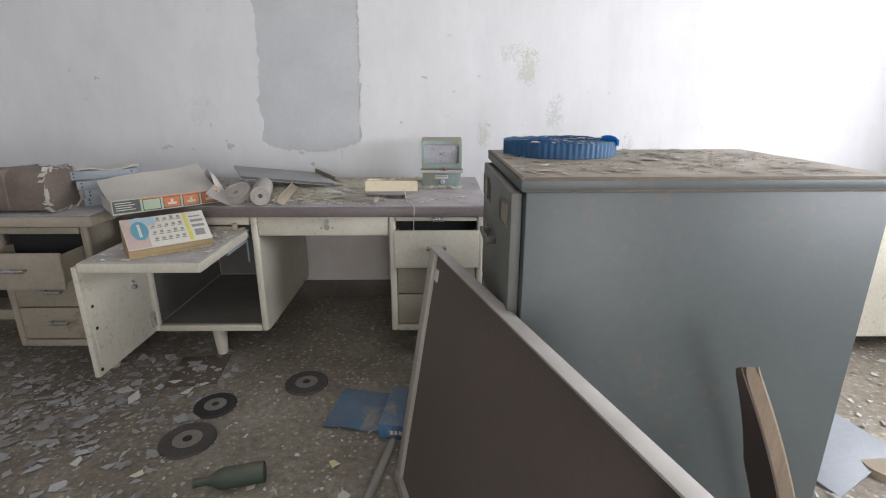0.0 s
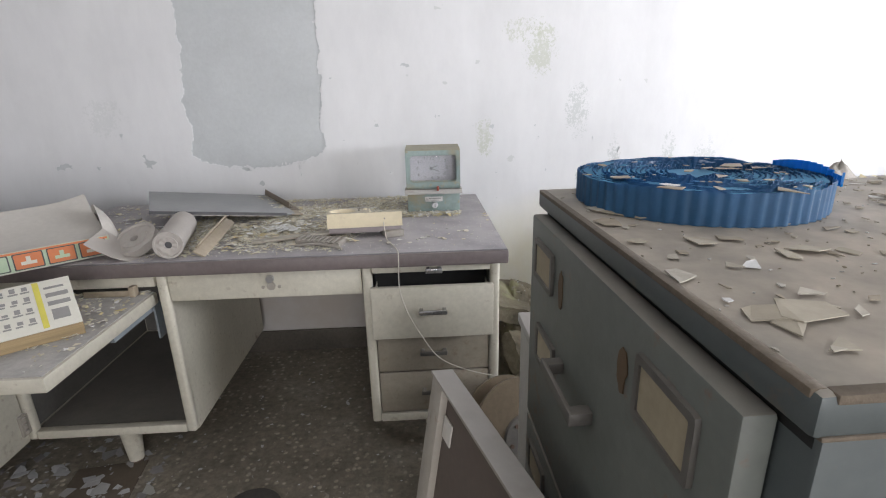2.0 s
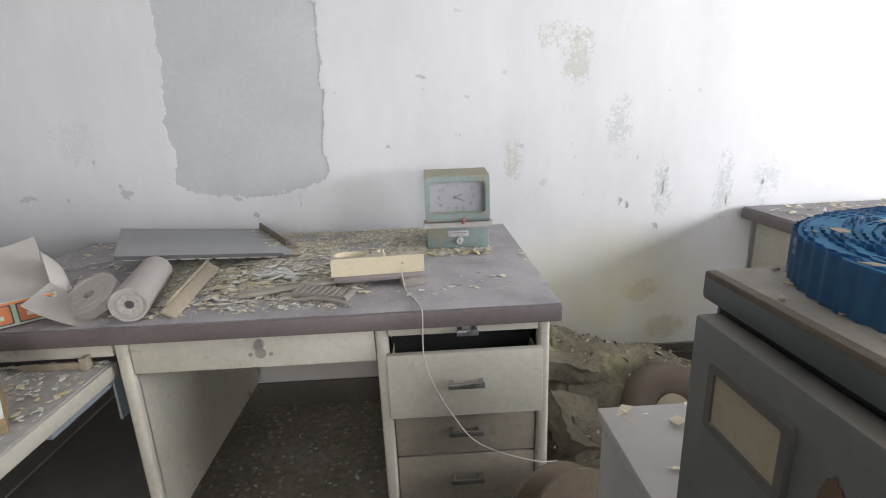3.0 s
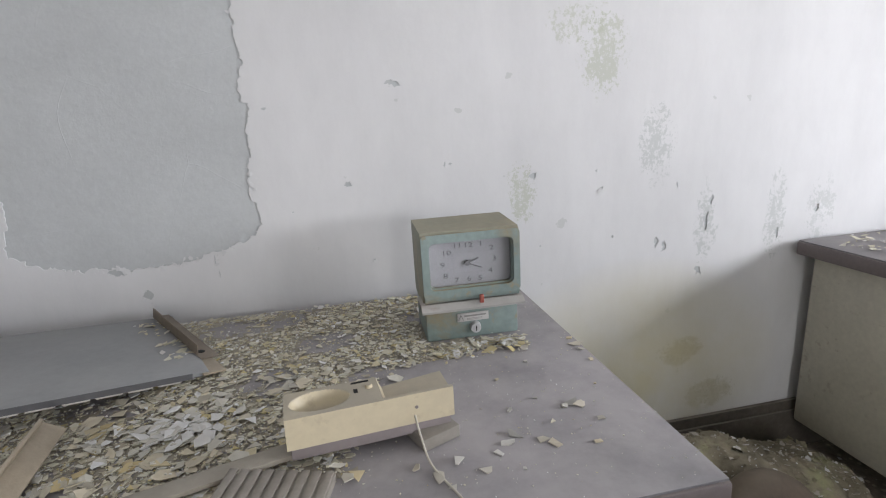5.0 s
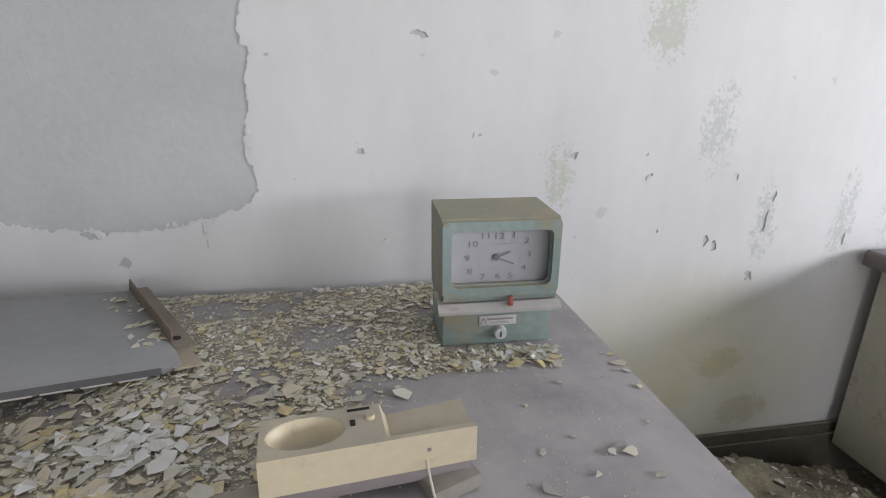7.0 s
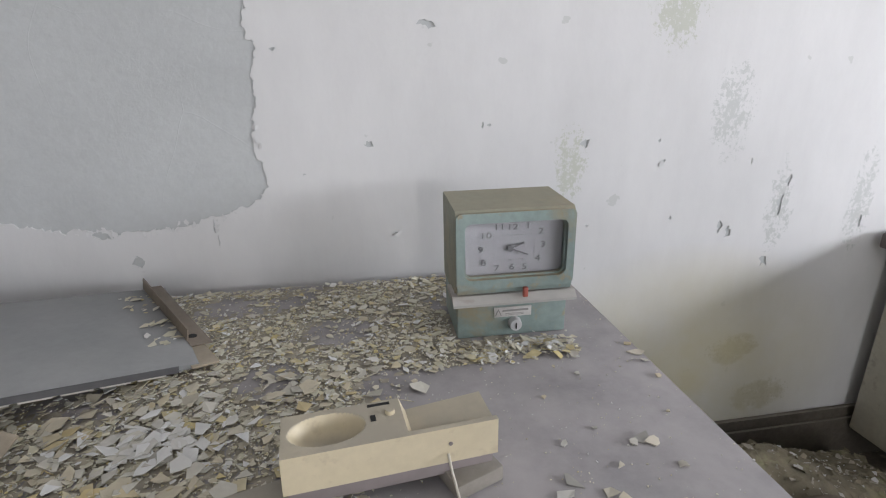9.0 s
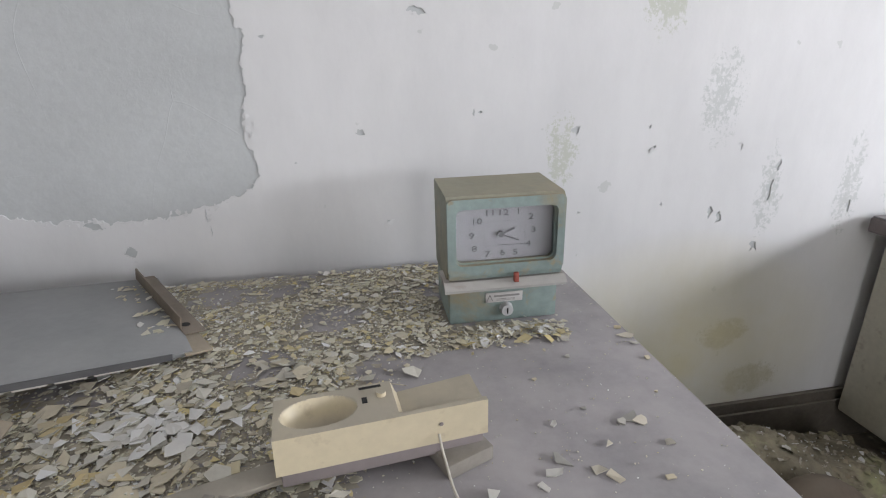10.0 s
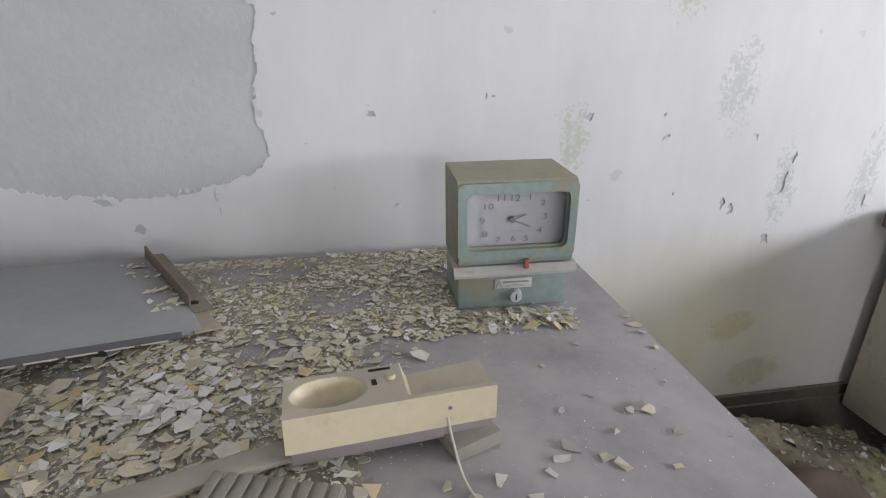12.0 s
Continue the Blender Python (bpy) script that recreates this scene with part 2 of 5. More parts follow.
DUST_BED = surface("brown_grey_dust", (0.50, 0.455, 0.37), 0.95, var=0.35, coarse=12, bump=0.2)
FLAKE_WARM = surface("drift_flake", (0.76, 0.73, 0.64), 0.8, var=0.2, randoms=0.42)
FLAKE_ONE = surface("single_flake", (0.78, 0.76, 0.71), 0.8, var=0.2, randoms=0.45)
PLASTER_OLD = surface("bare_grey_plaster", (0.56, 0.58, 0.585), 0.85, var=0.12, coarse=4, bump=0.22, cracks=0.4)
ROOM_WHITE = surface("white_wall_paint", (0.73, 0.73, 0.735), 0.85, var=0.12, bump=0.1, rust=0.12, rust_colour=(0.5, 0.48, 0.42))
CEILING = surface("white_ceiling_paint", (0.76, 0.76, 0.75), 0.9, var=0.15)
SKIRT = surface("dark_skirting", (0.15, 0.13, 0.105), 0.7, var=0.5, dust=0.45, bump=0.2)


def glass():
    m = bpy.data.materials.new("clear_glass")
    m.use_nodes = True
    bs = m.node_tree.nodes["Principled BSDF"]
    bs.inputs["Transmission Weight"].default_value, bs.inputs["Roughness"].default_value = 1.0, 0.06
    bs.inputs["IOR"].default_value = 1.25
    return m


GLASS = glass()


def floor_material():
    """Terrazzo under grey-brown dirt."""
    m = bpy.data.materials.new("dirty_terrazzo")
    m.use_nodes = True
    nt = m.node_tree
    bs = nt.nodes["Principled BSDF"]
    pos = nt.nodes.new("ShaderNodeNewGeometry").outputs["Position"]
    v = nt.nodes.new("ShaderNodeTexVoronoi")
    v.inputs["Scale"].default_value = 40.0
    nt.links.new(pos, v.inputs["Vector"])
    speck = ramp(nt, v.outputs["Distance"], [(0.22, grey(1.0)), (0.36, grey(0.0))])
    keep = ramp(nt, v.outputs["Color"], [(0.45, grey(0.0)), (0.6, grey(1.0))])
    chips = maths(nt, "MULTIPLY", speck, keep)
    n1 = noise_out(nt, pos, 2.2, 7.0, 0.62)
    n2 = noise_out(nt, pos, 38.0, 6.0, 0.7)
    dirt = ramp(nt, n1, [(0.3, (0.15, 0.128, 0.10)), (0.5, (0.26, 0.228, 0.18)), (0.72, (0.38, 0.345, 0.29))])
    dirt = mix(nt, 1.0, dirt, ramp(nt, n2, [(0.3, grey(0.55)), (0.7, grey(1.15))]), "MULTIPLY")
    col = mix(nt, maths(nt, "MULTIPLY", chips, ramp(nt, n2, [(0.35, grey(0.1)), (0.6, grey(0.75))])), dirt, (0.56, 0.50, 0.39))
    nt.links.new(col, bs.inputs["Base Color"])
    nt.links.new(ramp(nt, n1, [(0.3, grey(0.6)), (0.7, grey(0.9))]), bs.inputs["Roughness"])
    b = nt.nodes.new("ShaderNodeBump")
    b.inputs["Strength"].default_value, b.inputs["Distance"].default_value = 0.5, 0.006
    nt.links.new(n2, b.inputs["Height"])
    nt.links.new(b.outputs[0], bs.inputs["Normal"])
    return m


def wall_paint(stains, shade_washes):
    """White distemper with flaking mildew and soft yellow and brown tints that paint shade, at the given places: x, z,
    half width, half height, strength, tint.
    """
    m = bpy.data.materials.new("mildewed_white_paint")
    m.use_nodes = True
    nt = m.node_tree
    bs = nt.nodes["Principled BSDF"]
    pos = nt.nodes.new("ShaderNodeNewGeometry").outputs["Position"]
    sep = nt.nodes.new("ShaderNodeSeparateXYZ")
    nt.links.new(pos, sep.inputs[0])
    n1 = noise_out(nt, pos, 1.6, 5.0, 0.6)
    n2 = noise_out(nt, pos, 55.0, 6.0, 0.65)
    n3 = maths(nt, "ADD", maths(nt, "MULTIPLY", noise_out(nt, pos, 30.0, 8.0, 0.75, (1.0, 1.0, 0.6), 0.3), 0.55), maths(nt, "MULTIPLY", noise_out(nt, pos, 120.0, 4.0, 0.7), 0.45))
    n4 = noise_out(nt, pos, 5.0, 4.0, 0.6)
    col = mix(nt, 1.0, (0.73, 0.73, 0.735), ramp(nt, n1, [(0.3, grey(0.90)), (0.7, grey(1.0))]), "MULTIPLY")
    col = mix(nt, 1.0, col, ramp(nt, noise_out(nt, pos, 7.0, 6.0, 0.7, (1.0, 1.0, 0.35)), [(0.3, grey(0.93)), (0.6, grey(1.0))]), "MULTIPLY")
    tiny = noise_out(nt, pos, 16.0, 3.0, 0.5)
    col = mix(nt, ramp(nt, tiny, [(0.735, grey(0.0)), (0.75, grey(0.55))]), col, (0.50, 0.52, 0.50))
    for x, z, hw, hh, strength, tint in stains:
        dx = maths(nt, "MULTIPLY", maths(nt, "SUBTRACT", sep.outputs[0], x), 1.0 / hw)
        dz = maths(nt, "MULTIPLY", maths(nt, "SUBTRACT", sep.outputs[2], z), 1.0 / hh)
        r2 = maths(nt, "ADD", maths(nt, "MULTIPLY", dx, dx), maths(nt, "MULTIPLY", dz, dz))
        near = maths(nt, "SUBTRACT", 1.0, r2, True)
        f = maths(nt, "ADD", maths(nt, "MULTIPLY", near, 0.13), n3)
        col = mix(nt, maths(nt, "MULTIPLY", maths(nt, "MULTIPLY", near, 3.0, True), ramp(nt, f, [(0.575, grey(0.0)), (0.625, grey(strength * 0.6))])), col, tint)
    for x, z, hw, hh, tint in ((0.80, 0.437, 0.11, 0.075, (0.34, 0.30, 0.15)), (0.912, 0.262, 0.13, 0.08, (0.40, 0.37, 0.26))):
        dx = maths(nt, "MULTIPLY", maths(nt, "SUBTRACT", sep.outputs[0], x), 1.0 / hw)
        dz = maths(nt, "MULTIPLY", maths(nt, "SUBTRACT", sep.outputs[2], z), 1.0 / hh)
        near = maths(nt, "SUBTRACT", 1.0, maths(nt, "ADD", maths(nt, "MULTIPLY", dx, dx), maths(nt, "MULTIPLY", dz, dz)), True)
        blot = maths(nt, "MULTIPLY", near, noise_out(nt, pos, 22.0, 6.0, 0.6, (1.0, 1.0, 1.6), 0.4))
        col = mix(nt, ramp(nt, blot, [(0.24, grey(0.0)), (0.40, grey(0.55))]), col, tint)
    for x, z, hw, hh, strength, tint in shade_washes:
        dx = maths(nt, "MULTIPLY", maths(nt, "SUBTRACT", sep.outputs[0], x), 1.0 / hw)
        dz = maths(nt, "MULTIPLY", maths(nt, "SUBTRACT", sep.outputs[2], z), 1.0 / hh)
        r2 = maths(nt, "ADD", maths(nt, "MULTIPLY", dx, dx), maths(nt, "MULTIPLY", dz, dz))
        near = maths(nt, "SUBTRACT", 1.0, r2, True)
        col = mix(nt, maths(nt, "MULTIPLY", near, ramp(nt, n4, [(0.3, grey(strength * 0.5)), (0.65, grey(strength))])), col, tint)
    nt.links.new(col, bs.inputs["Base Color"])
    bs.inputs["Roughness"].default_value = 0.85
    b = nt.nodes.new("ShaderNodeBump")
    b.inputs["Strength"].default_value, b.inputs["Distance"].default_value = 0.12, 0.004
    nt.links.new(n2, b.inputs["Height"])
    b2 = nt.nodes.new("ShaderNodeBump")
    b2.inputs["Strength"].default_value, b2.inputs["Distance"].default_value = 0.12, 0.03
    nt.links.new(noise_out(nt, pos, 3.5, 3.0), b2.inputs["Height"])
    nt.links.new(b.outputs[0], b2.inputs["Normal"])
    nt.links.new(b2.outputs[0], bs.inputs["Normal"])
    return m


# ---- building helpers ----
PLACE = {}


def thing(name, at, label, category, group=""):
    ob = new(name)
    ob.location = at
    ob.empty_display_size = 0.05
    PLACE[ob.name] = Matrix.Translation(at)
    return tagged(ob, label, category, group)


def mesh_of(name, bm, material, smooth=True):
    me = bpy.data.meshes.new(name)
    bmesh.ops.recalc_face_normals(bm, faces=bm.faces)
    bm.to_mesh(me)
    bm.free()
    me.materials.append(material)
    if smooth:
        me.polygons.foreach_set("use_smooth", [True] * len(me.polygons))
        me.set_sharp_from_angle(angle=radians(38))
    return me


def part(name, bm, material, parent, label="", smooth=True):
    """Links bm, drawn in the room's coordinates, as one mesh under a thing or under a part."""
    me = mesh_of(name, bm, material, smooth)
    m = PLACE[parent.name]
    me.transform(m.inverted())
    ob = new(name, me)
    ob.parent = parent
    PLACE[ob.name] = m
    return tagged(ob, label)


def solo(name, bm, material, label, category, group="", kind="", smooth=True, at=None):
    """One mesh that is a thing, or a piece of the setting, by itself."""
    me = mesh_of(name, bm, material, smooth)
    ob = new(name, me)
    if at:
        me.transform(Matrix.Translation(at).inverted())
        ob.location = at
    PLACE[ob.name] = Matrix.Translation(at or (0, 0, 0))
    return tagged(ob, label, category, group, kind)


def box(bm, x0, x1, y0, y1, z0, z1, bevel=0.0, segments=2, m=None):
    verts = bmesh.ops.create_cube(bm, size=1.0)["verts"]
    bmesh.ops.transform(bm, matrix=Matrix.Translation(((x0 + x1) / 2, (y0 + y1) / 2, (z0 + z1) / 2)) @ Matrix.Diagonal((x1 - x0, y1 - y0, z1 - z0, 1)), verts=verts)
    if bevel:
        edges = list({e for v in verts for e in v.link_edges})
        verts = bmesh.ops.bevel(bm, geom=edges, offset=bevel, segments=segments, profile=0.5, affect="EDGES")["verts"]
        verts = list({v for v in verts})
    if m:
        seen = set(verts)
        stack = list(verts)
        while stack:
            for e in stack.pop().link_edges:
                for v in e.verts:
                    if v not in seen:
                        seen.add(v)
                        stack.append(v)
        bmesh.ops.transform(bm, matrix=m, verts=list(seen))
    return bm


def boxes(*rows, bevel=0.0, m=None):
    bm = bmesh.new()
    for r in rows:
        box(bm, *r, bevel=bevel, m=m)
    return bm


def rod(bm, a, b, r0, r1=None, sides=16, caps=True):
    """A round bar from a to b."""
    a, b = Vector(a), Vector(b)
    q = (b - a).to_track_quat("Z", "Y").to_matrix().to_4x4()
    bmesh.ops.create_cone(bm, cap_ends=caps, segments=sides, radius1=r0, radius2=r0 if r1 is None else r1, depth=(b - a).length,
                          matrix=Matrix.Translation((a + b) / 2) @ q)
    return bm


def tube(bm, points, radius, sides=8):
    """A bent round cord along points."""
    rings = []
    pts = [Vector(p) for p in points]
    for i, p in enumerate(pts):
        d = (pts[min(i + 1, len(pts) - 1)] - pts[max(i - 1, 0)]).normalized()
        s = d.cross(Vector((0.3, 0.2, 1))).normalized()
        u = s.cross(d)
        rings.append([bm.verts.new(p + radius * (math.cos(k * math.tau / sides) * s + math.sin(k * math.tau / sides) * u)) for k in range(sides)])
    for a, b in zip(rings, rings[1:]):
        for k in range(sides):
            bm.faces.new((a[k], a[(k + 1) % sides], b[(k + 1) % sides], b[k]))
    bm.faces.new(rings[0])
    bm.faces.new(rings[-1][::-1])
    return bm


def smooth_path(points, n=10):
    """A rounded line through the points."""
    p = [Vector(q) for q in points]
    p = [p[0] * 2 - p[1], *p, p[-1] * 2 - p[-2]]
    out = []
    for a, b, c, d in zip(p, p[1:], p[2:], p[3:]):
        for i in range(n):
            t = i / n
            out.append(0.5 * (2 * b + (c - a) * t + (2 * a - 5 * b + 4 * c - d) * t * t + (3 * b - a - 3 * c + d) * t ** 3))
    return [*out, p[-2]]


def prism(bm, outline, x0, x1, m=None):
    """A side outline of (y, z) drawn out along x."""
    a = [bm.verts.new((x0, y, z)) for y, z in outline]
    b = [bm.verts.new((x1, y, z)) for y, z in outline]
    for i in range(len(a)):
        j = (i + 1) % len(a)
        bm.faces.new((a[i], a[j], b[j], b[i]))
    bm.faces.new(a)
    bm.faces.new(b[::-1])
    if m:
        bmesh.ops.transform(bm, matrix=m, verts=a + b)
    return bm


def rounded(w, h, r, n=5):
    """A rounded rectangle's outline round the origin."""
    out = []
    for cx, cy, a0 in ((w / 2 - r, h / 2 - r, 0), (-w / 2 + r, h / 2 - r, 90), (-w / 2 + r, -h / 2 + r, 180), (w / 2 - r, -h / 2 + r, 270)):
        for i in range(n + 1):
            a = radians(a0 + 90 * i / n)
            out.append((cx + r * math.cos(a), cy + r * math.sin(a)))
    return out


def ring(bm, outer, inner, d0, d1, m):
    """A frame between two outlines of one length, from depth d0 to d1 along y."""
    loops = [[bm.verts.new(m @ Vector((x, d, z))) for x, z in o] for o, d in ((outer, d0), (inner, d0), (inner, d1), (outer, d1))]
    for a, b in zip(loops, loops[1:] + loops[:1]):
        for i in range(len(a)):
            j = (i + 1) % len(a)
            bm.faces.new((a[i], a[j], b[j], b[i]))
    return bm


def plate(bm, outline, d0, d1, m):
    """A filled outline of (x, z), from depth d0 to d1 along y."""
    a = [bm.verts.new(m @ Vector((x, d0, z))) for x, z in outline]
    b = [bm.verts.new(m @ Vector((x, d1, z))) for x, z in outline]
    for i in range(len(a)):
        j = (i + 1) % len(a)
        bm.faces.new((a[i], a[j], b[j], b[i]))
    bm.faces.new(a)
    bm.faces.new(b[::-1])
    return bm


def sheet(bm, nx, ny, f, thick=0.0):
    """A sheet of nx by ny squares at f(u, v), with an underside where thick."""
    def grid(off):
        return [[bm.verts.new(Vector(f(i / nx, j / ny)) + Vector((0, 0, off))) for j in range(ny + 1)] for i in range(nx + 1)]
    g = grid(0.0)
    layers = [g] + ([grid(-thick)] if thick else [])
    for h in layers:
        for i in range(nx):
            for j in range(ny):
                bm.faces.new((h[i][j], h[i + 1][j], h[i + 1][j + 1], h[i][j + 1]))
    if thick:
        rim = [(i, 0) for i in range(nx)] + [(nx, j) for j in range(ny)] + [(i, ny) for i in range(nx, 0, -1)] + [(0, j) for j in range(ny, 0, -1)]
        for (i, j), (k, l) in zip(rim, rim[1:] + rim[:1]):
            bm.faces.new((layers[0][i][j], layers[0][k][l], layers[1][k][l], layers[1][i][j]))
    return bm


def flake(verts, faces, rnd, c, size, tilt, thick=0.0014, curl=0.0):
    """Adds one broken flake of paint round c."""
    n = rnd.choice((3, 4, 4, 5, 5, 6))
    turn = rnd.uniform(0, math.tau)
    q = Euler((rnd.gauss(0, tilt), rnd.gauss(0, tilt), turn)).to_matrix()
    long = rnd.uniform(0.42, 1.0)
    k = len(verts)
    pts = []
    for i in range(n):
        a = (i + rnd.uniform(-0.38, 0.38)) * math.tau / n
        r = size * rnd.uniform(0.55, 1.15) / 2
        pts.append(Vector((r * math.cos(a), r * math.sin(a) * long, curl * r * rnd.uniform(0, 1))))
    for off in (thick, 0.0):
        for p in pts:
            verts.append(tuple(Vector(c) + q @ (p + Vector((0, 0, off)))))
    faces.append(tuple(range(k, k + n)))
    for i in range(n):
        j = (i + 1) % n
        faces.append((k + i, k + n + i, k + n + j, k + j))


def flake_mesh(name, verts, faces, material):
    me = bpy.data.meshes.new(name)
    me.from_pydata(verts, [], faces)
    me.materials.append(material)
    return me


def words(text, size, m, extrude=0.0004):
    """Lettering in the built-in font as a bmesh, centred, upright in the x z plane of m."""
    cu = bpy.data.curves.new("lettering", "FONT")
    cu.body, cu.size, cu.extrude, cu.align_x, cu.align_y, cu.resolution_u = text, size, extrude, "CENTER", "CENTER", 3
    ob = bpy.data.objects.new("lettering", cu)
    me = bpy.data.meshes.new_from_object(ob)
    bm = bmesh.new()
    bm.from_mesh(me)
    bpy.data.objects.remove(ob)
    bpy.data.meshes.remove(me)
    bpy.data.curves.remove(cu)
    bmesh.ops.transform(bm, matrix=m @ Matrix.Rotation(radians(90), 4, "X"), verts=bm.verts)
    return bm

# ---- the room ----
WALL_Y, ROOM_X0, ROOM_X1, ROOM_Y0, ROOM_Z = 2.92, -3.3, 2.90, -2.2, 2.85

solo("floor", boxes((ROOM_X0 - 0.2, ROOM_X1 + 0.2, ROOM_Y0 - 0.2, WALL_Y + 0.2, -0.15, 0.0)), floor_material(),
     "dirty speckled terrazzo floor strewn with paint flakes", "floor", kind="structure")
solo("ceiling", boxes((ROOM_X0 - 0.2, ROOM_X1 + 0.2, ROOM_Y0 - 0.2, WALL_Y + 0.2, ROOM_Z, ROOM_Z + 0.15)), CEILING,
     "plain white painted ceiling", "ceiling", kind="structure")
solo("wall_north", boxes((ROOM_X0 - 0.2, ROOM_X1 + 0.2, WALL_Y + 0.003, WALL_Y + 0.2, 0.0, ROOM_Z)), PLASTER_OLD,
     "bare grey plaster wall under peeling white paint", "wall", kind="structure")
solo("wall_south", boxes((ROOM_X0 - 0.2, 0.0, ROOM_Y0 - 0.2, ROOM_Y0, 0.0, ROOM_Z), (0.90, ROOM_X1 + 0.2, ROOM_Y0 - 0.2, ROOM_Y0, 0.0, ROOM_Z), (0.0, 0.90, ROOM_Y0 - 0.2, ROOM_Y0, 2.06, ROOM_Z)), ROOM_WHITE,
     "white painted wall with an open doorway", "wall", kind="structure")
solo("wall_west", boxes((ROOM_X0 - 0.2, ROOM_X0, ROOM_Y0, WALL_Y, 0.0, ROOM_Z)), ROOM_WHITE, "plain white painted wall", "wall", kind="structure")
SILL, LINTEL = 1.08, 1.64
bm = bmesh.new()
for y0, y1, z0, z1 in ((ROOM_Y0, WALL_Y, 0, SILL), (ROOM_Y0, WALL_Y, LINTEL, ROOM_Z), (ROOM_Y0, -1.88, SILL, LINTEL), (-0.12, 0.34, SILL, LINTEL), (2.1, WALL_Y, SILL, LINTEL)):
    box(bm, ROOM_X1, ROOM_X1 + 0.2, y0, y1, z0, z1)
solo("wall_east", bm, ROOM_WHITE, "white painted wall with two wide window openings", "wall", kind="structure")


def window(name, y0, y1):
    w = thing(name, (ROOM_X1 + 0.12, (y0 + y1) / 2, SILL), "wide window opening with a plain steel frame", "window")
    tagged(w, kind="structure")
    x0, x1 = ROOM_X1 + 0.11, ROOM_X1 + 0.14
    for a in ((y0, y1, SILL, SILL + 0.04), (y0, y1, LINTEL - 0.04, LINTEL), (y0, y0 + 0.04, SILL + 0.04, LINTEL - 0.04), (y1 - 0.04, y1, SILL + 0.04, LINTEL - 0.04), ((y0 + y1) / 2 - 0.02, (y0 + y1) / 2 + 0.02, SILL + 0.04, LINTEL - 0.04)):
        part("window_frame", boxes((x0, x1, *a)), TAUPE, w)


window("window_1", 0.34, 2.1)
window("window_2", -1.88, -0.12)

# The white paint layer of the north wall, with what has fallen off cut out of it.
PATCH = (-1.0, -0.44, 0.915)


def ragged_loop(bm, pts, y, amount, step, seed):
    """A closed line through pts, broken up into short ragged steps."""
    out = []
    for (x0, z0), (x1, z1) in zip(pts, pts[1:] + pts[:1]):
        n = max(1, int(math.hypot(x1 - x0, z1 - z0) / step))
        for i in range(n):
            x, z = x0 + (x1 - x0) * i / n, z0 + (z1 - z0) * i / n
            d = noise.noise_vector((x * 9 + seed, z * 9, 0.3)) * amount * 0.8 + noise.noise_vector((x * 38 + seed, z * 38, 1.7)) * amount * 0.8 + noise.noise_vector((x * 120 + seed, z * 120, 4.1)) * amount * 0.6
            out.append(bm.verts.new((x + d[0], y, z + d[2] if z < ROOM_Z - 0.02 else z)))
    return [bm.edges.new((a, b)) for a, b in zip(out, out[1:] + out[:1])], out


SPOTS = [  # x, z, width, height of small bare spots
    (-1.56, 0.93, 0.06, 0.035), (-1.42, 0.915, 0.03, 0.02), (-1.215, 0.93, 0.05, 0.05), (-0.209, 1.069, 0.020, 0.018), (-0.074, 1.312, 0.045, 0.018),
    (0.300, 1.046, 0.026, 0.024), (0.688, 0.815, 0.018, 0.04), (0.708, 0.806, 0.024, 0.042), (0.750, 0.987, 0.010, 0.026), (0.852, 0.862, 0.024, 0.10), (0.866, 0.935, 0.022, 0.035),
    (0.836, 0.712, 0.022, 0.035), (0.503, 0.997, 0.012, 0.012), (0.489, 1.051, 0.008, 0.010), (-0.159, 0.858, 0.012, 0.010), (-0.792, 0.895, 0.045, 0.022), (-0.736, 0.829, 0.045, 0.024),
    (0.541, 0.852, 0.010, 0.010), (0.048, 1.10, 0.008, 0.016), (0.062, 1.098, 0.014, 0.006), (1.258, 0.869, 0.018, 0.03), (1.118, 0.80, 0.015, 0.05), (-0.391, 1.265, 0.012, 0.008),
    (0.312, 0.845, 0.009, 0.009), (-0.355, 1.007, 0.007, 0.006), (-0.561, 0.90, 0.004, 0.035), (-0.556, 0.865, 0.0035, 0.03), (-1.9, 1.3, 0.04, 0.03), (-1.3, 1.05, 0.02, 0.03)]
bm = bmesh.new()
edges = []
outer = [bm.verts.new(v) for v in ((ROOM_X0, WALL_Y, 0), (ROOM_X1, WALL_Y, 0), (ROOM_X1, WALL_Y, ROOM_Z), (ROOM_X0, WALL_Y, ROOM_Z))]
edges += [bm.edges.new((a, b)) for a, b in zip(outer, outer[1:] + outer[:1])]
x0, x1, z0 = PATCH
holes = []
e, v = ragged_loop(bm, [(-1.005, 0.96), (-0.964, 0.935), (-0.872, 0.91), (-0.75, 0.897), (-0.61, 0.906), (-0.586, 0.924), (-0.488, 0.94), (-0.437, 0.986), (-0.449, 1.06), (-0.436, 1.22),
                        (-0.437, 1.32), (-0.422, 1.375), (-0.437, 1.51), (-0.43, 1.70), (-0.44, 2.6), (-0.99, 2.6), (-0.992, 1.70), (-0.993, 1.40), (-1.01, 1.155), (-1.0, 1.05)], WALL_Y, 0.0135, 0.0035, 3.1)
edges += e
holes.append(v)
for i, (x, z, w, h) in enumerate(SPOTS):
    form = random.Random(i)
    pts = [(x + w / 2 * form.uniform(0.35, 1.2) * math.cos(k * math.tau / 9), z + h / 2 * form.uniform(0.35, 1.2) * math.sin(k * math.tau / 9)) for k in range(9)]
    e, v = ragged_loop(bm, pts, WALL_Y, min(w, h) * 0.45, 0.0025, i * 3.7)
    edges += e
    holes.append(v)
bmesh.ops.triangle_fill(bm, edges=edges, use_beauty=True)
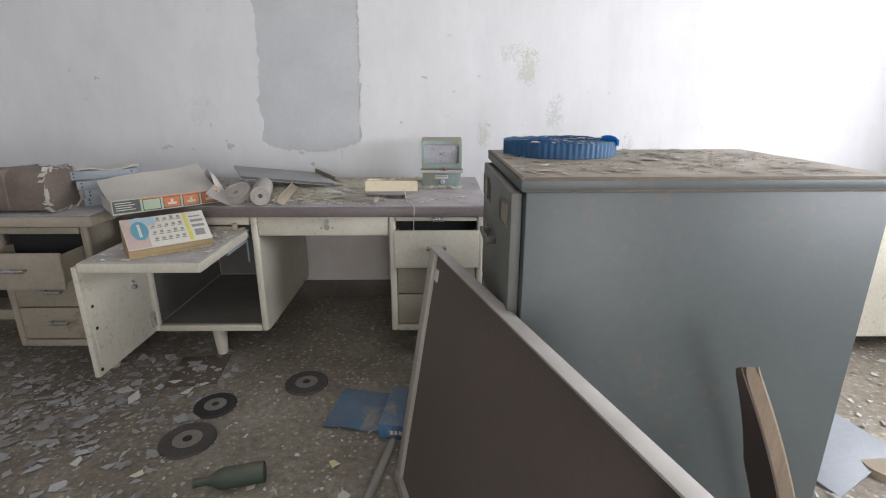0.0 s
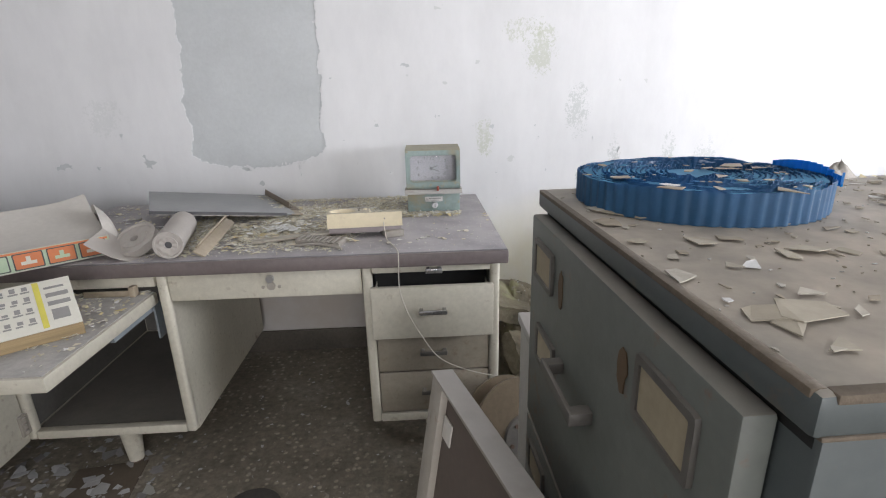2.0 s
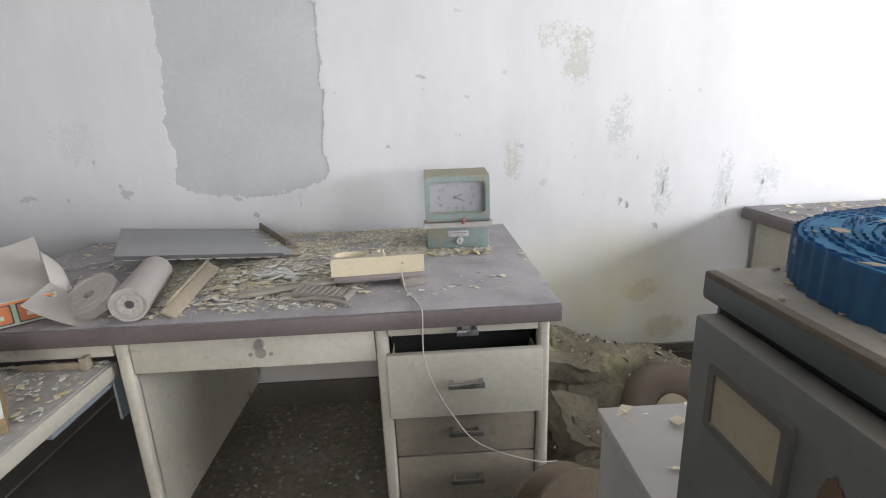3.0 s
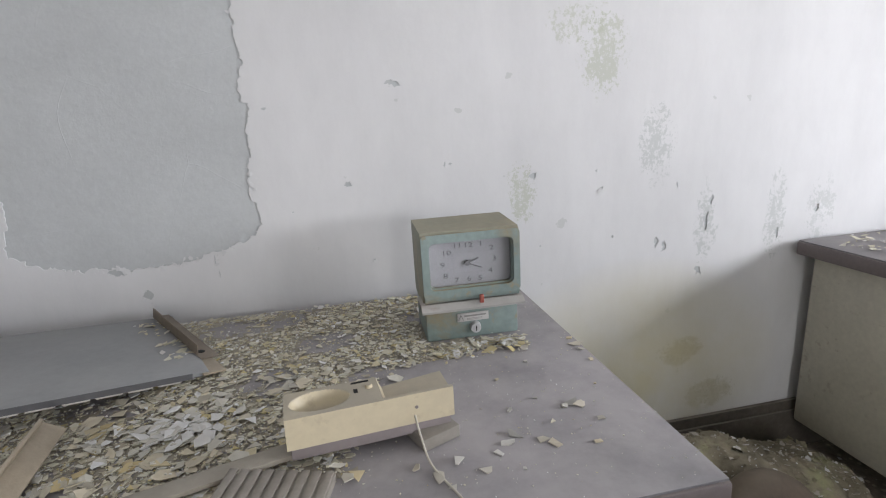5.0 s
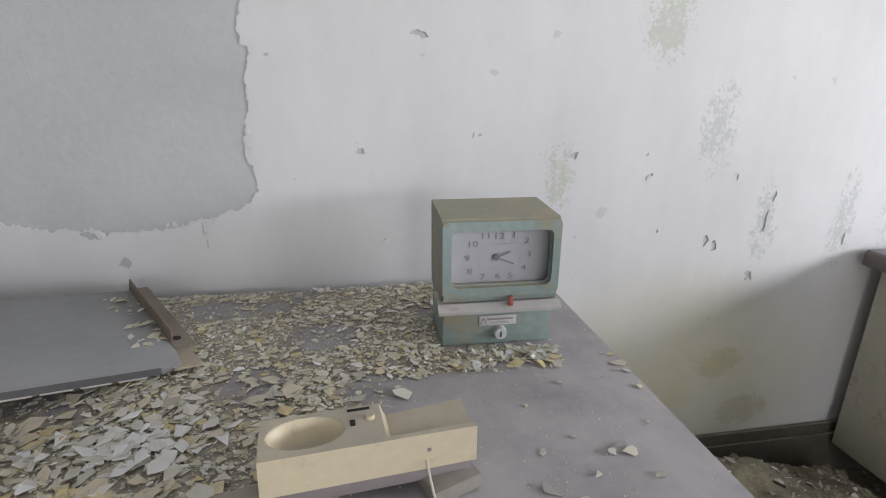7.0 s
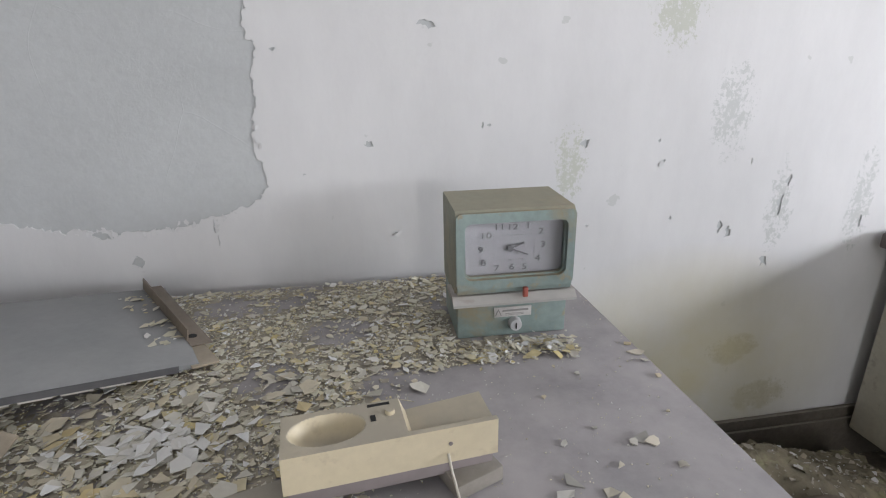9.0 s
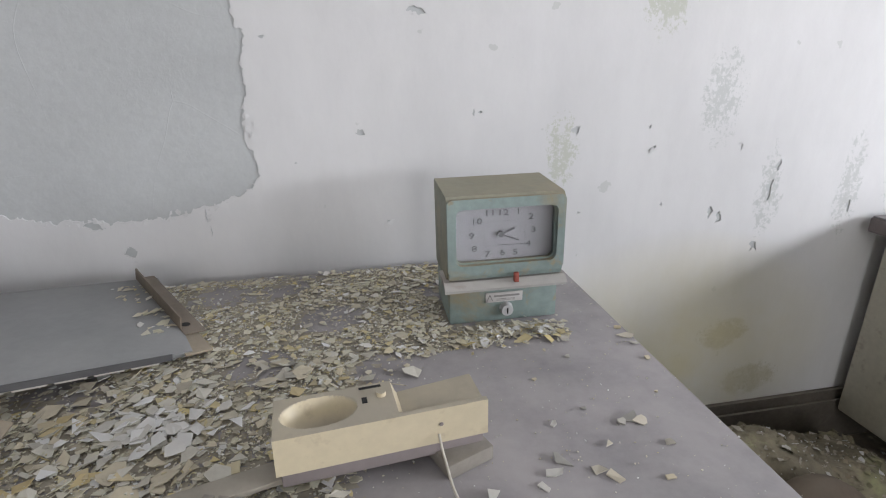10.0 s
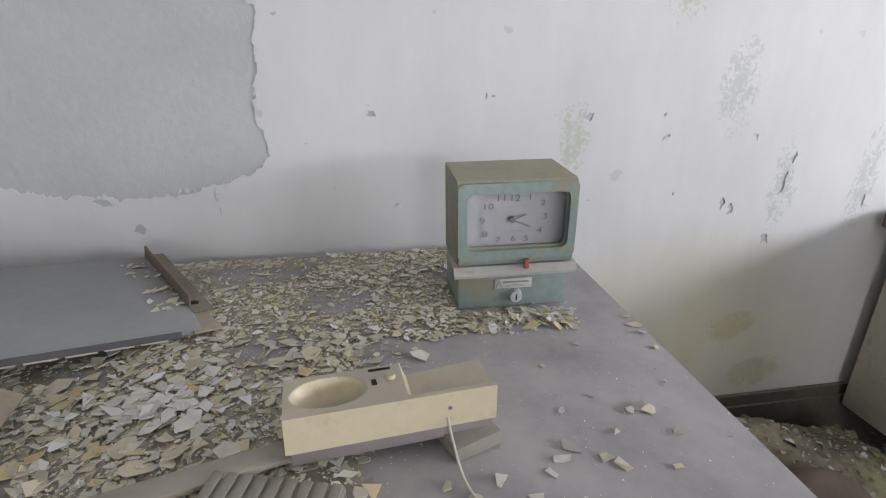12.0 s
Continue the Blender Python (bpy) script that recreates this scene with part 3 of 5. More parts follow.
for loop in holes:
    back = [bm.verts.new((v.co.x, WALL_Y + 0.003, v.co.z)) for v in loop]
    for i in range(len(loop)):
        j = (i + 1) % len(loop)
        bm.faces.new((loop[i], loop[j], back[j], back[i]))
GREENISH, MOULD = (0.44, 0.47, 0.36), (0.42, 0.45, 0.43)
# Second list paints shade: yellow in the desk's shadow, brown under the desk.
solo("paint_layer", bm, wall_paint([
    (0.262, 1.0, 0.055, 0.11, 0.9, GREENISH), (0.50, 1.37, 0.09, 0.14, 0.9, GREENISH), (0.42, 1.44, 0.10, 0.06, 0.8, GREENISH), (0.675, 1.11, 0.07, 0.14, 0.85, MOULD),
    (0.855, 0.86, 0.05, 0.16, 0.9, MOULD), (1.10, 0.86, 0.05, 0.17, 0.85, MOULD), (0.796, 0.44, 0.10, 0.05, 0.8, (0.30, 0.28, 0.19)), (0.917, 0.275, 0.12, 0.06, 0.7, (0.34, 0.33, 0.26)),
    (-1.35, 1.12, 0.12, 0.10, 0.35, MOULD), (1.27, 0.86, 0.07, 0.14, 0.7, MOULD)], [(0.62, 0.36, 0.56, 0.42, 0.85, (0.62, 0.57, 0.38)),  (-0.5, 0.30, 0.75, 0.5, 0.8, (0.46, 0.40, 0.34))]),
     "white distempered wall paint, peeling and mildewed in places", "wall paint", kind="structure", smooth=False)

# Curled flakes that still hang on the torn edge and round the bare spots.
rnd = random.Random(7)
verts, faces = [], []
for loop in range(46):
    s = rnd.random()
    if s < 0.6:
        x = rnd.uniform(x0 + 0.05, x1 - 0.06)
        z = 0.897 + 0.55 * (x + 0.75) ** 2 + rnd.gauss(0, 0.006)
    elif s < 0.75:
        x, z = x1 + 0.002 + rnd.gauss(0, 0.006), z0 + rnd.uniform(0.1, 0.9)
    else:
        sx, sz, sw, sh = rnd.choice(SPOTS)
        x, z = sx + rnd.gauss(0, sw * 0.4), sz + rnd.gauss(0, sh * 0.4)
    k = len(verts)
    flake(verts, faces, rnd, (0, 0, 0), rnd.uniform(0.008, 0.024), 0.03, 0.0004, 0.05)
    q = pose(x, WALL_Y - 0.0022, z, 90 + rnd.uniform(-9, 7), 0, rnd.uniform(-9, 9))
    verts[k:] = [tuple(q @ Vector(p)) for p in verts[k:]]
tagged(new("hanging_paint_flakes", flake_mesh("hanging_paint_flakes", verts, faces, ROOM_WHITE)), "curled white paint flakes clinging to the wall", "paint flakes", kind="stuff")

solo("baseboard", boxes((ROOM_X0, 0.30, WALL_Y - 0.018, WALL_Y - 0.001, 0.0, 0.107), bevel=0.003), SKIRT,
     "dusty dark skirting board along the wall", "skirting board", kind="structure")
solo("baseboard", boxes((0.3, ROOM_X1, WALL_Y - 0.016, WALL_Y - 0.001, 0.0, 0.19), (0.3, ROOM_X1, WALL_Y - 0.026, WALL_Y - 0.016, 0.0, 0.155), bevel=0.003), SKIRT,
     "dusty dark skirting board along the wall", "skirting board", kind="structure")

# ---- the desks ----
DESK_Z = 0.757


def drawer_handle(x, y, z, parent, width=0.085):
    """A flat chrome bow on two feet."""
    bm = boxes((x - width / 2, x + width / 2, y - 0.026, y - 0.019, z - 0.006, z + 0.008), bevel=0.002)
    for s in (-1, 1):
        box(bm, x + s * (width / 2 - 0.008) - 0.006, x + s * (width / 2 - 0.008) + 0.006, y - 0.02, y + 0.001, z - 0.004, z + 0.007, bevel=0.002)
    part("handle", bm, CHROME, parent, "dull chrome bow handle")


def drawer(name, x0, x1, y, z0, z1, desk, out=0.0, handle=True):
    """A drawer front, with its sides behind it where it stands open."""
    yy = y - out
    d = part(name, boxes((x0, x1, yy, yy + 0.018, z0, z1), bevel=0.003), CREAM, desk)
    if out > 0.005:
        for a in (x0 + 0.012, x1 - 0.014):
            part("drawer_side", boxes((a, a + 0.002, yy + 0.018, yy + 0.45, z0 + 0.02, z1 - 0.012)), CREAM, d)
        part("drawer_bottom", boxes((x0 + 0.014, x1 - 0.014, yy + 0.018, yy + 0.45, z0 + 0.02, z0 + 0.023)), CREAM_INNER_SHADE, d)
    if handle:
        drawer_handle((x0 + x1) / 2, yy, z0 + (z1 - z0) * 0.55, d)
    return d


def shell(x0, x1, y0, y1, z0, z1, desk, label=""):
    """A pedestal's steel shell, open to the front, with rounded front posts."""
    t = 0.004
    p = part("pedestal", boxes((x0 + t, x1 - t, y1 - t, y1, z0, z1)), CREAM, desk, label)
    part("side_panel", boxes((x0, x0 + t, y0 + 0.02, y1, z0, z1)), CREAM, p)
    part("side_panel", boxes((x1 - t, x1, y0 + 0.02, y1, z0, z1)), CREAM, p)
    part("pedestal_floor", boxes((x0 + t, x1 - t, y0 + 0.03, y1 - t, z0 + 0.012, z0 + 0.016)), CREAM, p)
    for a in (x0, x1 - 0.03):
        part("front_post", box(bmesh.new(), a, a + 0.03, y0, y0 + 0.032, z0, z1, bevel=0.009, segments=3), CREAM, p)
    part("kick_rail", box(bmesh.new(), x0 + 0.03, x1 - 0.03, y0 + 0.002, y0 + 0.03, z0, z0 + 0.03, bevel=0.004), CREAM, p)
    return p


def leg(x, y, z, desk):
    bm = rod(bmesh.new(), (x, y, 0.012), (x, y, z), 0.024, 0.036, 18)
    l = part("leg", bm, CREAM, desk)
    part("foot", rod(bmesh.new(), (x, y, 0.0), (x, y, 0.014), 0.022, 0.020, 18), RUST, l, "rusty glide foot")


def desktop(x0, x1, y0, y1, desk):
    t = part("desktop", boxes((x0, x1, y0, y1, DESK_Z - 0.046, DESK_Z - 0.004), bevel=0.006), LINO_EDGE, desk, "brown edge band")
    part("linoleum", boxes((x0 + 0.004, x1 - 0.004, y0 + 0.004, y1 - 0.004, DESK_Z - 0.0045, DESK_Z), bevel=0.0015), LINO, t, "dusty mauve-grey linoleum top")


desk = thing("office_desk", (-0.55, 2.45, 0), "cream steel desk, dusty linoleum top, pedestal door and drawer open", "desk")
desktop(-1.35, 0.222, 2.062, 2.885, desk)
FY = 2.086
shell(-0.215, 0.200, FY, 2.82, 0.165, 0.711, desk)
shell(-1.315, -0.785, FY, 2.82, 0.165, 0.711, desk, "cream pedestal, empty and dark inside")
# Dark sheets line the open pedestal to paint the shade inside it.
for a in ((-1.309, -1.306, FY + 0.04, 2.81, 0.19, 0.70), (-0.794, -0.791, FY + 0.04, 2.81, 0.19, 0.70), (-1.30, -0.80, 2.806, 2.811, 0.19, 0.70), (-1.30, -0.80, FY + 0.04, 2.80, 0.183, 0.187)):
    part("lining", boxes(a), CREAM_INNER_SHADE, desk, "dark sheet for the shade inside the pedestal")
part("rail", boxes((-1.28, -0.82, FY + 0.004, FY + 0.03, 0.672, 0.709), bevel=0.003), CREAM, desk)
cd = drawer("centre_drawer", -0.783, -0.217, FY + 0.006, 0.622, 0.708, desk, handle=False)
bm = rod(bmesh.new(), (-0.485, FY - 0.006, 0.684), (-0.485, FY + 0.007, 0.684), 0.011, 0.012, 20)
box(bm, -0.4865, -0.4835, FY - 0.0072, FY - 0.0058, 0.678, 0.690)
part("lock", bm, CHROME, cd, "chrome cylinder lock")
bm = rod(bmesh.new(), (-0.485, FY + 0.003, 0.660), (-0.485, FY + 0.008, 0.660), 0.013, 0.013, 20)
for s in (-1, 1):
    rod(bm, (-0.485 + s * 0.024, FY + 0.003, 0.657), (-0.485 + s * 0.024, FY + 0.008, 0.657), 0.005, 0.005, 10)
part("pull_mark", bm, TAUPE, cd, "rusty mark of a lost drawer pull")
part("writing_slide", boxes((-0.183, 0.168, FY - 0.008, FY + 0.3, 0.690, 0.7075), bevel=0.002), CREAM, desk)
drawer_handle(0.0, FY - 0.008, 0.699, desk, 0.05)
# A black sheet takes the place of the shade behind the drawers.
part("drawer_gap", boxes((-0.183, 0.168, FY + 0.06, FY + 0.065, 0.20, 0.688)), BLACK, desk, "black sheet for the shade inside the drawer unit")
drawer("drawer", -0.190, 0.176, FY - 0.002, 0.484, 0.652, desk, 0.03)
# Lower fronts and handles are dirtier, with the cabinet's shade painted in.
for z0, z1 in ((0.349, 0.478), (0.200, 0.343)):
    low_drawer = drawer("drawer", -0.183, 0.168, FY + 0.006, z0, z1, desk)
    low_drawer.data.materials[0] = CREAM_TAN_SHADED
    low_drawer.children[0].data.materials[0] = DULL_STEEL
for x in (-1.05, -0.01):
    for y in (2.17, 2.74):
        leg(x, y, 0.166, desk)
# The pedestal's door stands open at a right angle, and the typewriter shelf above it is pulled out.
door = part("door", boxes((-1.322, -1.302, 1.688, 2.082, 0.168, 0.616), bevel=0.003), CREAM, desk, "open cream steel pedestal door")
part("door_lining", boxes((-1.303, -1.300, 1.71, 2.06, 0.19, 0.60), bevel=0.001), CREAM, door)
for y, z in ((1.705, 0.195), (1.725, 0.36), (1.725, 0.45)):
    part("bolt_hole", rod(bmesh.new(), (-1.3005, y, z), (-1.2985, y, z), 0.007, 0.007, 10), BLACK, door, "small dark bolt hole")
bm = rod(bmesh.new(), (-1.302, 1.98, 0.43), (-1.285, 1.98, 0.43), 0.011, 0.008, 14)
rod(bm, (-1.302, 1.98, 0.455), (-1.294, 1.98, 0.455), 0.006, 0.006, 10)
part("catch", bm, CHROME, door, "corroded door catch")
for z in (0.235, 0.53):
    bm = boxes((-1.306, -1.292, 2.055, 2.098, z - 0.035, z + 0.035), bevel=0.002)
    for dz in (-0.022, 0.0, 0.022):
        rod(bm, (-1.291, 2.068, z + dz - 0.006), (-1.291, 2.068, z + dz + 0.006), 0.006, 0.006, 10)
    part("hinge", bm, TAUPE, door, "worn steel hinge")
ts = part("typewriter_shelf", boxes((-1.262, -0.832, 1.640, 2.115, 0.612, 0.648), bevel=0.004), CREAM, desk, "pulled-out typewriter shelf, chipped along its edge")
part("shelf_cover", boxes((-1.255, -0.839, 1.647, 2.110, 0.6485, 0.6505)), SHELF_DUST, ts, "dusty grey shelf top")
for a in ((-0.856, -0.845, 1.90, 2.40, 0.592, 0.612), (-1.25, -1.239, 1.90, 2.40, 0.592, 0.612), (-0.846, -0.840, 2.10, 2.17, 0.50, 0.612)):
    part("shelf_arm", boxes(a), STEEL_BLUE, ts, "blue-grey folding shelf arm")
bm = boxes((-1.02, -0.875, 2.075, 2.083, 0.651, 0.668), (-0.885, -0.87, 2.067, 2.090, 0.651, 0.682), bevel=0.001)
part("shelf_stop", bm, SPLIT_WOOD, ts, "thin pale stop strip")

left_desk = thing("office_desk", (-2.2, 2.3, 0), "cream steel desk, dusty top, upper drawer pulled out", "desk")
desktop(-3.0, -1.362, 1.900, 2.66, left_desk)
LY = 1.95
shell(-1.815, -1.425, LY, 2.62, 0.165, 0.711, left_desk)
# Same black stand-in for shade behind the left desk's drawers.
part("drawer_gap", boxes((-1.785, -1.457, LY + 0.05, LY + 0.055, 0.20, 0.70)), BLACK, left_desk, "black sheet for the shade inside the drawer unit")
part("writing_slide", boxes((-1.785, -1.457, LY - 0.004, LY + 0.05, 0.672, 0.70), bevel=0.003), CREAM, left_desk)
drawer("drawer", -1.791, -1.451, LY, 0.484, 0.630, left_desk, 0.14)
drawer("drawer", -1.785, -1.457, LY + 0.006, 0.349, 0.478, left_desk)
drawer("drawer", -1.785, -1.457, LY + 0.006, 0.200, 0.343, left_desk)
shell(-2.95, -2.5, LY, 2.62, 0.165, 0.711, left_desk)
part("back_panel", boxes((-2.5, -1.815, 2.57, 2.574, 0.30, 0.711)), CREAM, left_desk)
part("stretcher", boxes((-2.5, -1.815, LY + 0.2, LY + 0.23, 0.20, 0.25), bevel=0.004), CREAM, left_desk)
for x in (-1.50, -2.72):
    for y in (2.05, 2.54):
        leg(x, y, 0.166, left_desk)

# Tan enamel, darkened further to paint in the weaker light on this desk.
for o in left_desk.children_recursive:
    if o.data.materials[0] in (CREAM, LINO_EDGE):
        o.data.materials[0] = CREAM_TAN_SHADED

RIGHT_Z = 0.779
right_desk = thing("office_desk", (2.0, 2.5, 0), "cream steel desk against the wall, top buried in paint flakes", "desk")
desktop(1.172, 2.78, 2.09, 2.897, right_desk)
part("side_panel", boxes((1.232, 1.272, 2.15, 2.885, 0.125, 0.711), bevel=0.008), CREAM, right_desk)
part("side_panel", boxes((2.68, 2.72, 2.15, 2.885, 0.125, 0.711), bevel=0.008), CREAM, right_desk)
part("back_panel", boxes((1.272, 2.68, 2.155, 2.175, 0.085, 0.711), bevel=0.003), CREAM, right_desk)
for x in (1.50, 2.50):
    for y in (2.26, 2.78):
        leg(x, y, 0.12, right_desk)
right_desk.scale.z = RIGHT_Z / DESK_Z
part("floor_plate", boxes((1.272, 2.68, 2.175, 2.88, 0.115, 0.125)), CREAM, right_desk)

# ---- the filing cabinet and what leans on it ----
cab = thing("filing_cabinet", (0.48, 1.155, 0), "grey-green three-drawer steel filing cabinet, dusty and rust-spotted", "filing cabinet")
part("body", boxes((0.154, 0.846, 0.890, 1.393, 0.0, 1.0345), bevel=0.003), GREEN_STEEL, cab)
part("lid", boxes((0.142, 0.858, 0.884, 1.397, 1.036, 1.061), bevel=0.004), GREEN_STEEL, cab, "dust-caked top with rusty edges")
edge_bm = boxes((0.1412, 0.1500, 0.890, 1.392, 1.0560, 1.0616), (0.150, 0.852, 0.8832, 0.8920, 1.0560, 1.0616), (0.146, 0.853, 0.8831, 0.8880, 1.0355, 1.0385), bevel=0.0012)
part("rusty_edge", edge_bm, EDGE_RUST, cab, "brown rust along the edges of the top")
# Two black pieces paint the shade under the lid and behind the fronts.
part("seam", boxes((0.154, 0.843, 0.895, 1.388, 1.022, 1.037)), BLACK, cab, "black strip for the shade under the top")
part("drawer_gap", boxes((0.152, 0.168, 0.925, 1.383, 0.02, 1.022)), BLACK, cab, "black strip for the shade behind the drawer fronts")
for i in range(3):
    z1 = 1.028 - i * 0.333
    z0 = z1 - 0.326
    d = part("drawer", boxes((0.131, 0.1525, 0.916, 1.384, z0, z1), bevel=0.003), DRAWER_GREEN, cab)
    for y, zc in ((1.310, z1 - 0.053), (0.990, z1 - 0.053), (1.290, z1 - 0.172)):
        h = part("label_holder", ring(bmesh.new(), rounded(0.084, 0.056, 0.004, 2), rounded(0.070, 0.042, 0.002, 2), 0.0, 0.005, pose(0.1265, y, zc, 0, 0, 90) @ pose(0, -0.005, 0)), DULL_STEEL, d, "worn steel label frame")
        part("card", boxes((0.1285, 0.131, y - 0.036, y + 0.036, zc - 0.022, zc + 0.022)), BRASS_TAB, h, "yellowed blank label card")
    zc = z1 - 0.150
    bm = boxes((0.106, 0.112, 1.115, 1.228, zc - 0.008, zc + 0.008), bevel=0.002)
    for y in (1.123, 1.220):
        box(bm, 0.107, 0.132, y - 0.008, y + 0.008, zc - 0.0075, zc + 0.0075, bevel=0.002)
    part("handle", bm, DULL_STEEL, d, "dull worn steel bow handle")
    for y in (1.237, 1.060):
        bm = bmesh.new()
        plate(bm, [(0.007 * math.cos(a) * (1.25 + 0.5 * noise.noise((math.cos(a) * 2, math.sin(a) * 2, y * 9 + i))), 0.019 * math.sin(a) * (1.2 + 0.5 * noise.noise((math.cos(a) * 2, math.sin(a) * 2, y * 5 + i))))
                   for a in (k * math.tau / 22 for k in range(22))], 0.0, 0.001, pose(0.1306, y, z1 - 0.058, 0, 0, 90))
        part("glue_mark", bm, GLUE, d, "brown mark of a lost plate")

cab.rotation_euler.z = radians(1.0)
cab.location += Vector((0.003, 0.006, 0))

# A shallow framed panel stands on the floor and leans against the cabinet's drawers.
panel = thing("framed_panel", (0.05, 0.9, 0), "brown hardboard panel in a taupe steel rim, leaning on the cabinet", "panel")
far_top, near_top = Vector((-0.006, 1.372, 0.787)), Vector((0.287, 0.405, 0.790))
along = (near_top - far_top).normalized()
far_foot = Vector((-0.128, 1.330, 0.0))
rise = (far_top - far_foot).normalized()
rise = (rise - along * rise.dot(along)).normalized()
out = along.cross(rise).normalized()
length, height = (near_top - far_top).length, (far_top - far_foot).length
PM = Matrix.Translation(far_top) @ Matrix((along, rise, out)).transposed().to_4x4()
bm = boxes((0, length, -height + 0.004, 0, -0.004, 0.004), m=PM)
part("infill", bm, BROWN_BOARD, panel, "plain brown hardboard infill")
s = 1.0 if (PM.to_3x3() @ Vector((0, 0, 1))).x < 0 else -1.0
for a in ((0, length, -0.004, 0.0005), (0, length, -height + 0.002, -height + 0.04)):
    part("rim", boxes((a[0], a[1], a[2], a[3], -0.016, 0.020), bevel=0.001, m=PM), TAUPE, panel)
for a in (0.0, length - 0.03):
    part("rim", boxes((a, a + 0.042, -height + 0.04, -0.004, 0.004 * s, 0.016 * s) if s > 0 else (a, a + 0.042, -height + 0.04, -0.004, -0.016, -0.004), bevel=0.001, m=PM), TAUPE, panel)
part("tag", boxes((0.045, 0.075, -0.085, -0.05, 0.005 * s, 0.007 * s) if s > 0 else (0.045, 0.075, -0.085, -0.05, -0.007, -0.005), m=PM), PAPER, panel, "torn white paper tag")

# A tapered, bent plywood leg stands before the cabinet's side.
bent_leg = thing("bent_plywood_leg", (0.62, 0.76, 0), "weathered bent plywood furniture leg standing by the cabinet", "wooden leg")


def leg_body(bm, inset, x_off, half):
    """The leg's curved outline from the floor to its rounded top, half as wide as given on each side."""
    rings = []
    for i in range(41):
        u = i / 40
        cx = 0.500 + 0.40 * u - 0.17 * u * u + x_off
        z = 0.787 * (1 - u)
        deep = min(0.100, 0.014 + 0.26 * u)
        w = half * (0.55 if i == 0 else 0.9 if i == 1 else 1.0) + 0.004 * u
        front = 0.700 - 0.004 * (i == 0) + inset
        rings.append([bm.verts.new(p) for p in ((cx - w, front, z), (cx + w, front, z), (cx + w, front + deep - 2 * inset, z - 0.01 * (1 - u)), (cx - w, front + deep - 2 * inset, z - 0.01 * (1 - u)))])
    for a, b in zip(rings, rings[1:]):
        for k in range(4):
            bm.faces.new((a[k], a[(k + 1) % 4], b[(k + 1) % 4], b[k]))
    bm.faces.new(rings[0])
    bm.faces.new(rings[-1][::-1])
    return bm


part("core", leg_body(bmesh.new(), 0.0, 0.0, 0.0115), WOOD, bent_leg)
part("face_ply", leg_body(bmesh.new(), 0.001, 0.0138, 0.0016), SPLIT_WOOD, bent_leg, "pale worn outer ply")
part("back_ply", leg_body(bmesh.new(), 0.001, -0.0136, 0.0013), BROWN_BOARD, bent_leg, "dark brown inner ply")

# The coil of blue ribbed strip on top of the cabinet.
coil = thing("coiled_strip", (0.312, 1.300, 1.061), "coiled bright blue corrugated plastic strip, dusty with flakes", "plastic coil")
CX, CY, CZ, CR, CH = 0.312, 1.300, 1.0615, 0.1445, 0.037
bm = bmesh.new()
turns, per = 19, 310
prev = None
for i in range(turns * per + 1):
    a = math.tau * i / per
    r = 0.030 + (CR - 0.032) * i / (turns * per)
    r += 0.0012 * math.cos(a * 62) * (0.4 + 0.6 * r / CR) + 0.0012 * noise.noise((math.cos(a) * 4, math.sin(a) * 4, i / per))
    lift = 0.0042 * noise.noise((math.cos(a) * 3, math.sin(a) * 3, i / per * 0.7))
    x, y = CX + r * math.cos(a), CY + r * math.sin(a)
    lo, hi = bm.verts.new((x, y, CZ)), bm.verts.new((x, y, CZ + CH - 0.002 + lift))
    if prev:
        bm.faces.new((prev[0], lo, hi, prev[1]))
    prev = (lo, hi)
bmesh.ops.solidify(bm, geom=bm.faces, thickness=0.0046)
part("strip", bm, BLUE, coil)
bm = bmesh.new()
for i in range(49):
    a = radians(12 - 44 * i / 48)
    r = CR * (0.84 + 0.20 * i / 48) + 0.0026 * math.sin(i * 1.55)
    top = CZ + CH + 0.009 * math.sin(math.pi * min(1.0, 0.12 + i / 46)) ** 0.6 if i < 46 else CZ + CH + 0.004
    lo, hi = bm.verts.new((CX + r * math.cos(a), CY + r * math.sin(a), CZ + CH - 0.012)), bm.verts.new((CX + r * math.cos(a), CY + r * math.sin(a), top))
    if i:
        bm.faces.new((last[0], lo, hi, last[1]))
    last = (lo, hi)
bmesh.ops.solidify(bm, geom=bm.faces, thickness=0.0012)
part("loose_end", bm, BLUE_LIT, coil, "loose end of the blue strip")
# Added disc, coloured bright blue to lighten the dark gaps between turns.
part("dust_fill", rod(bmesh.new(), (CX, CY, CZ), (CX, CY, CZ + CH * 0.90), CR - 0.008, CR - 0.008, 48), COIL_GAP_LIGHT, coil, "blue disc that lightens the gaps between the turns")

# A pale steel box behind the cabinet.
low = thing("low_steel_cabinet", (0.5, 1.56, 0), "pale grey low steel cabinet with flakes on top", "steel cabinet")
part("body", boxes((0.186, 0.80, 1.425, 1.708, 0.0, 0.695), bevel=0.004), PALE_STEEL, low)
part("top", boxes((0.180, 0.806, 1.419, 1.714, 0.696, 0.718), bevel=0.003), PALE_STEEL, low, "dusty pale top")
tray = thing("steel_tray_box", (0.75, 2.07, 0), "open pale steel box standing on its end", "steel box")
for a in ((0.667, 0.845, 1.985, 1.99, 0.0, 0.488), (0.662, 0.667, 1.985, 2.02, 0.0, 0.488), (0.662, 0.667, 2.13, 2.17, 0.0, 0.488), (0.845, 0.85, 1.985, 2.17, 0.0, 0.488), (0.667, 0.845, 2.165, 2.17, 0.0, 0.488)):
    part("side_plate", boxes(a), PALE_STEEL, tray)
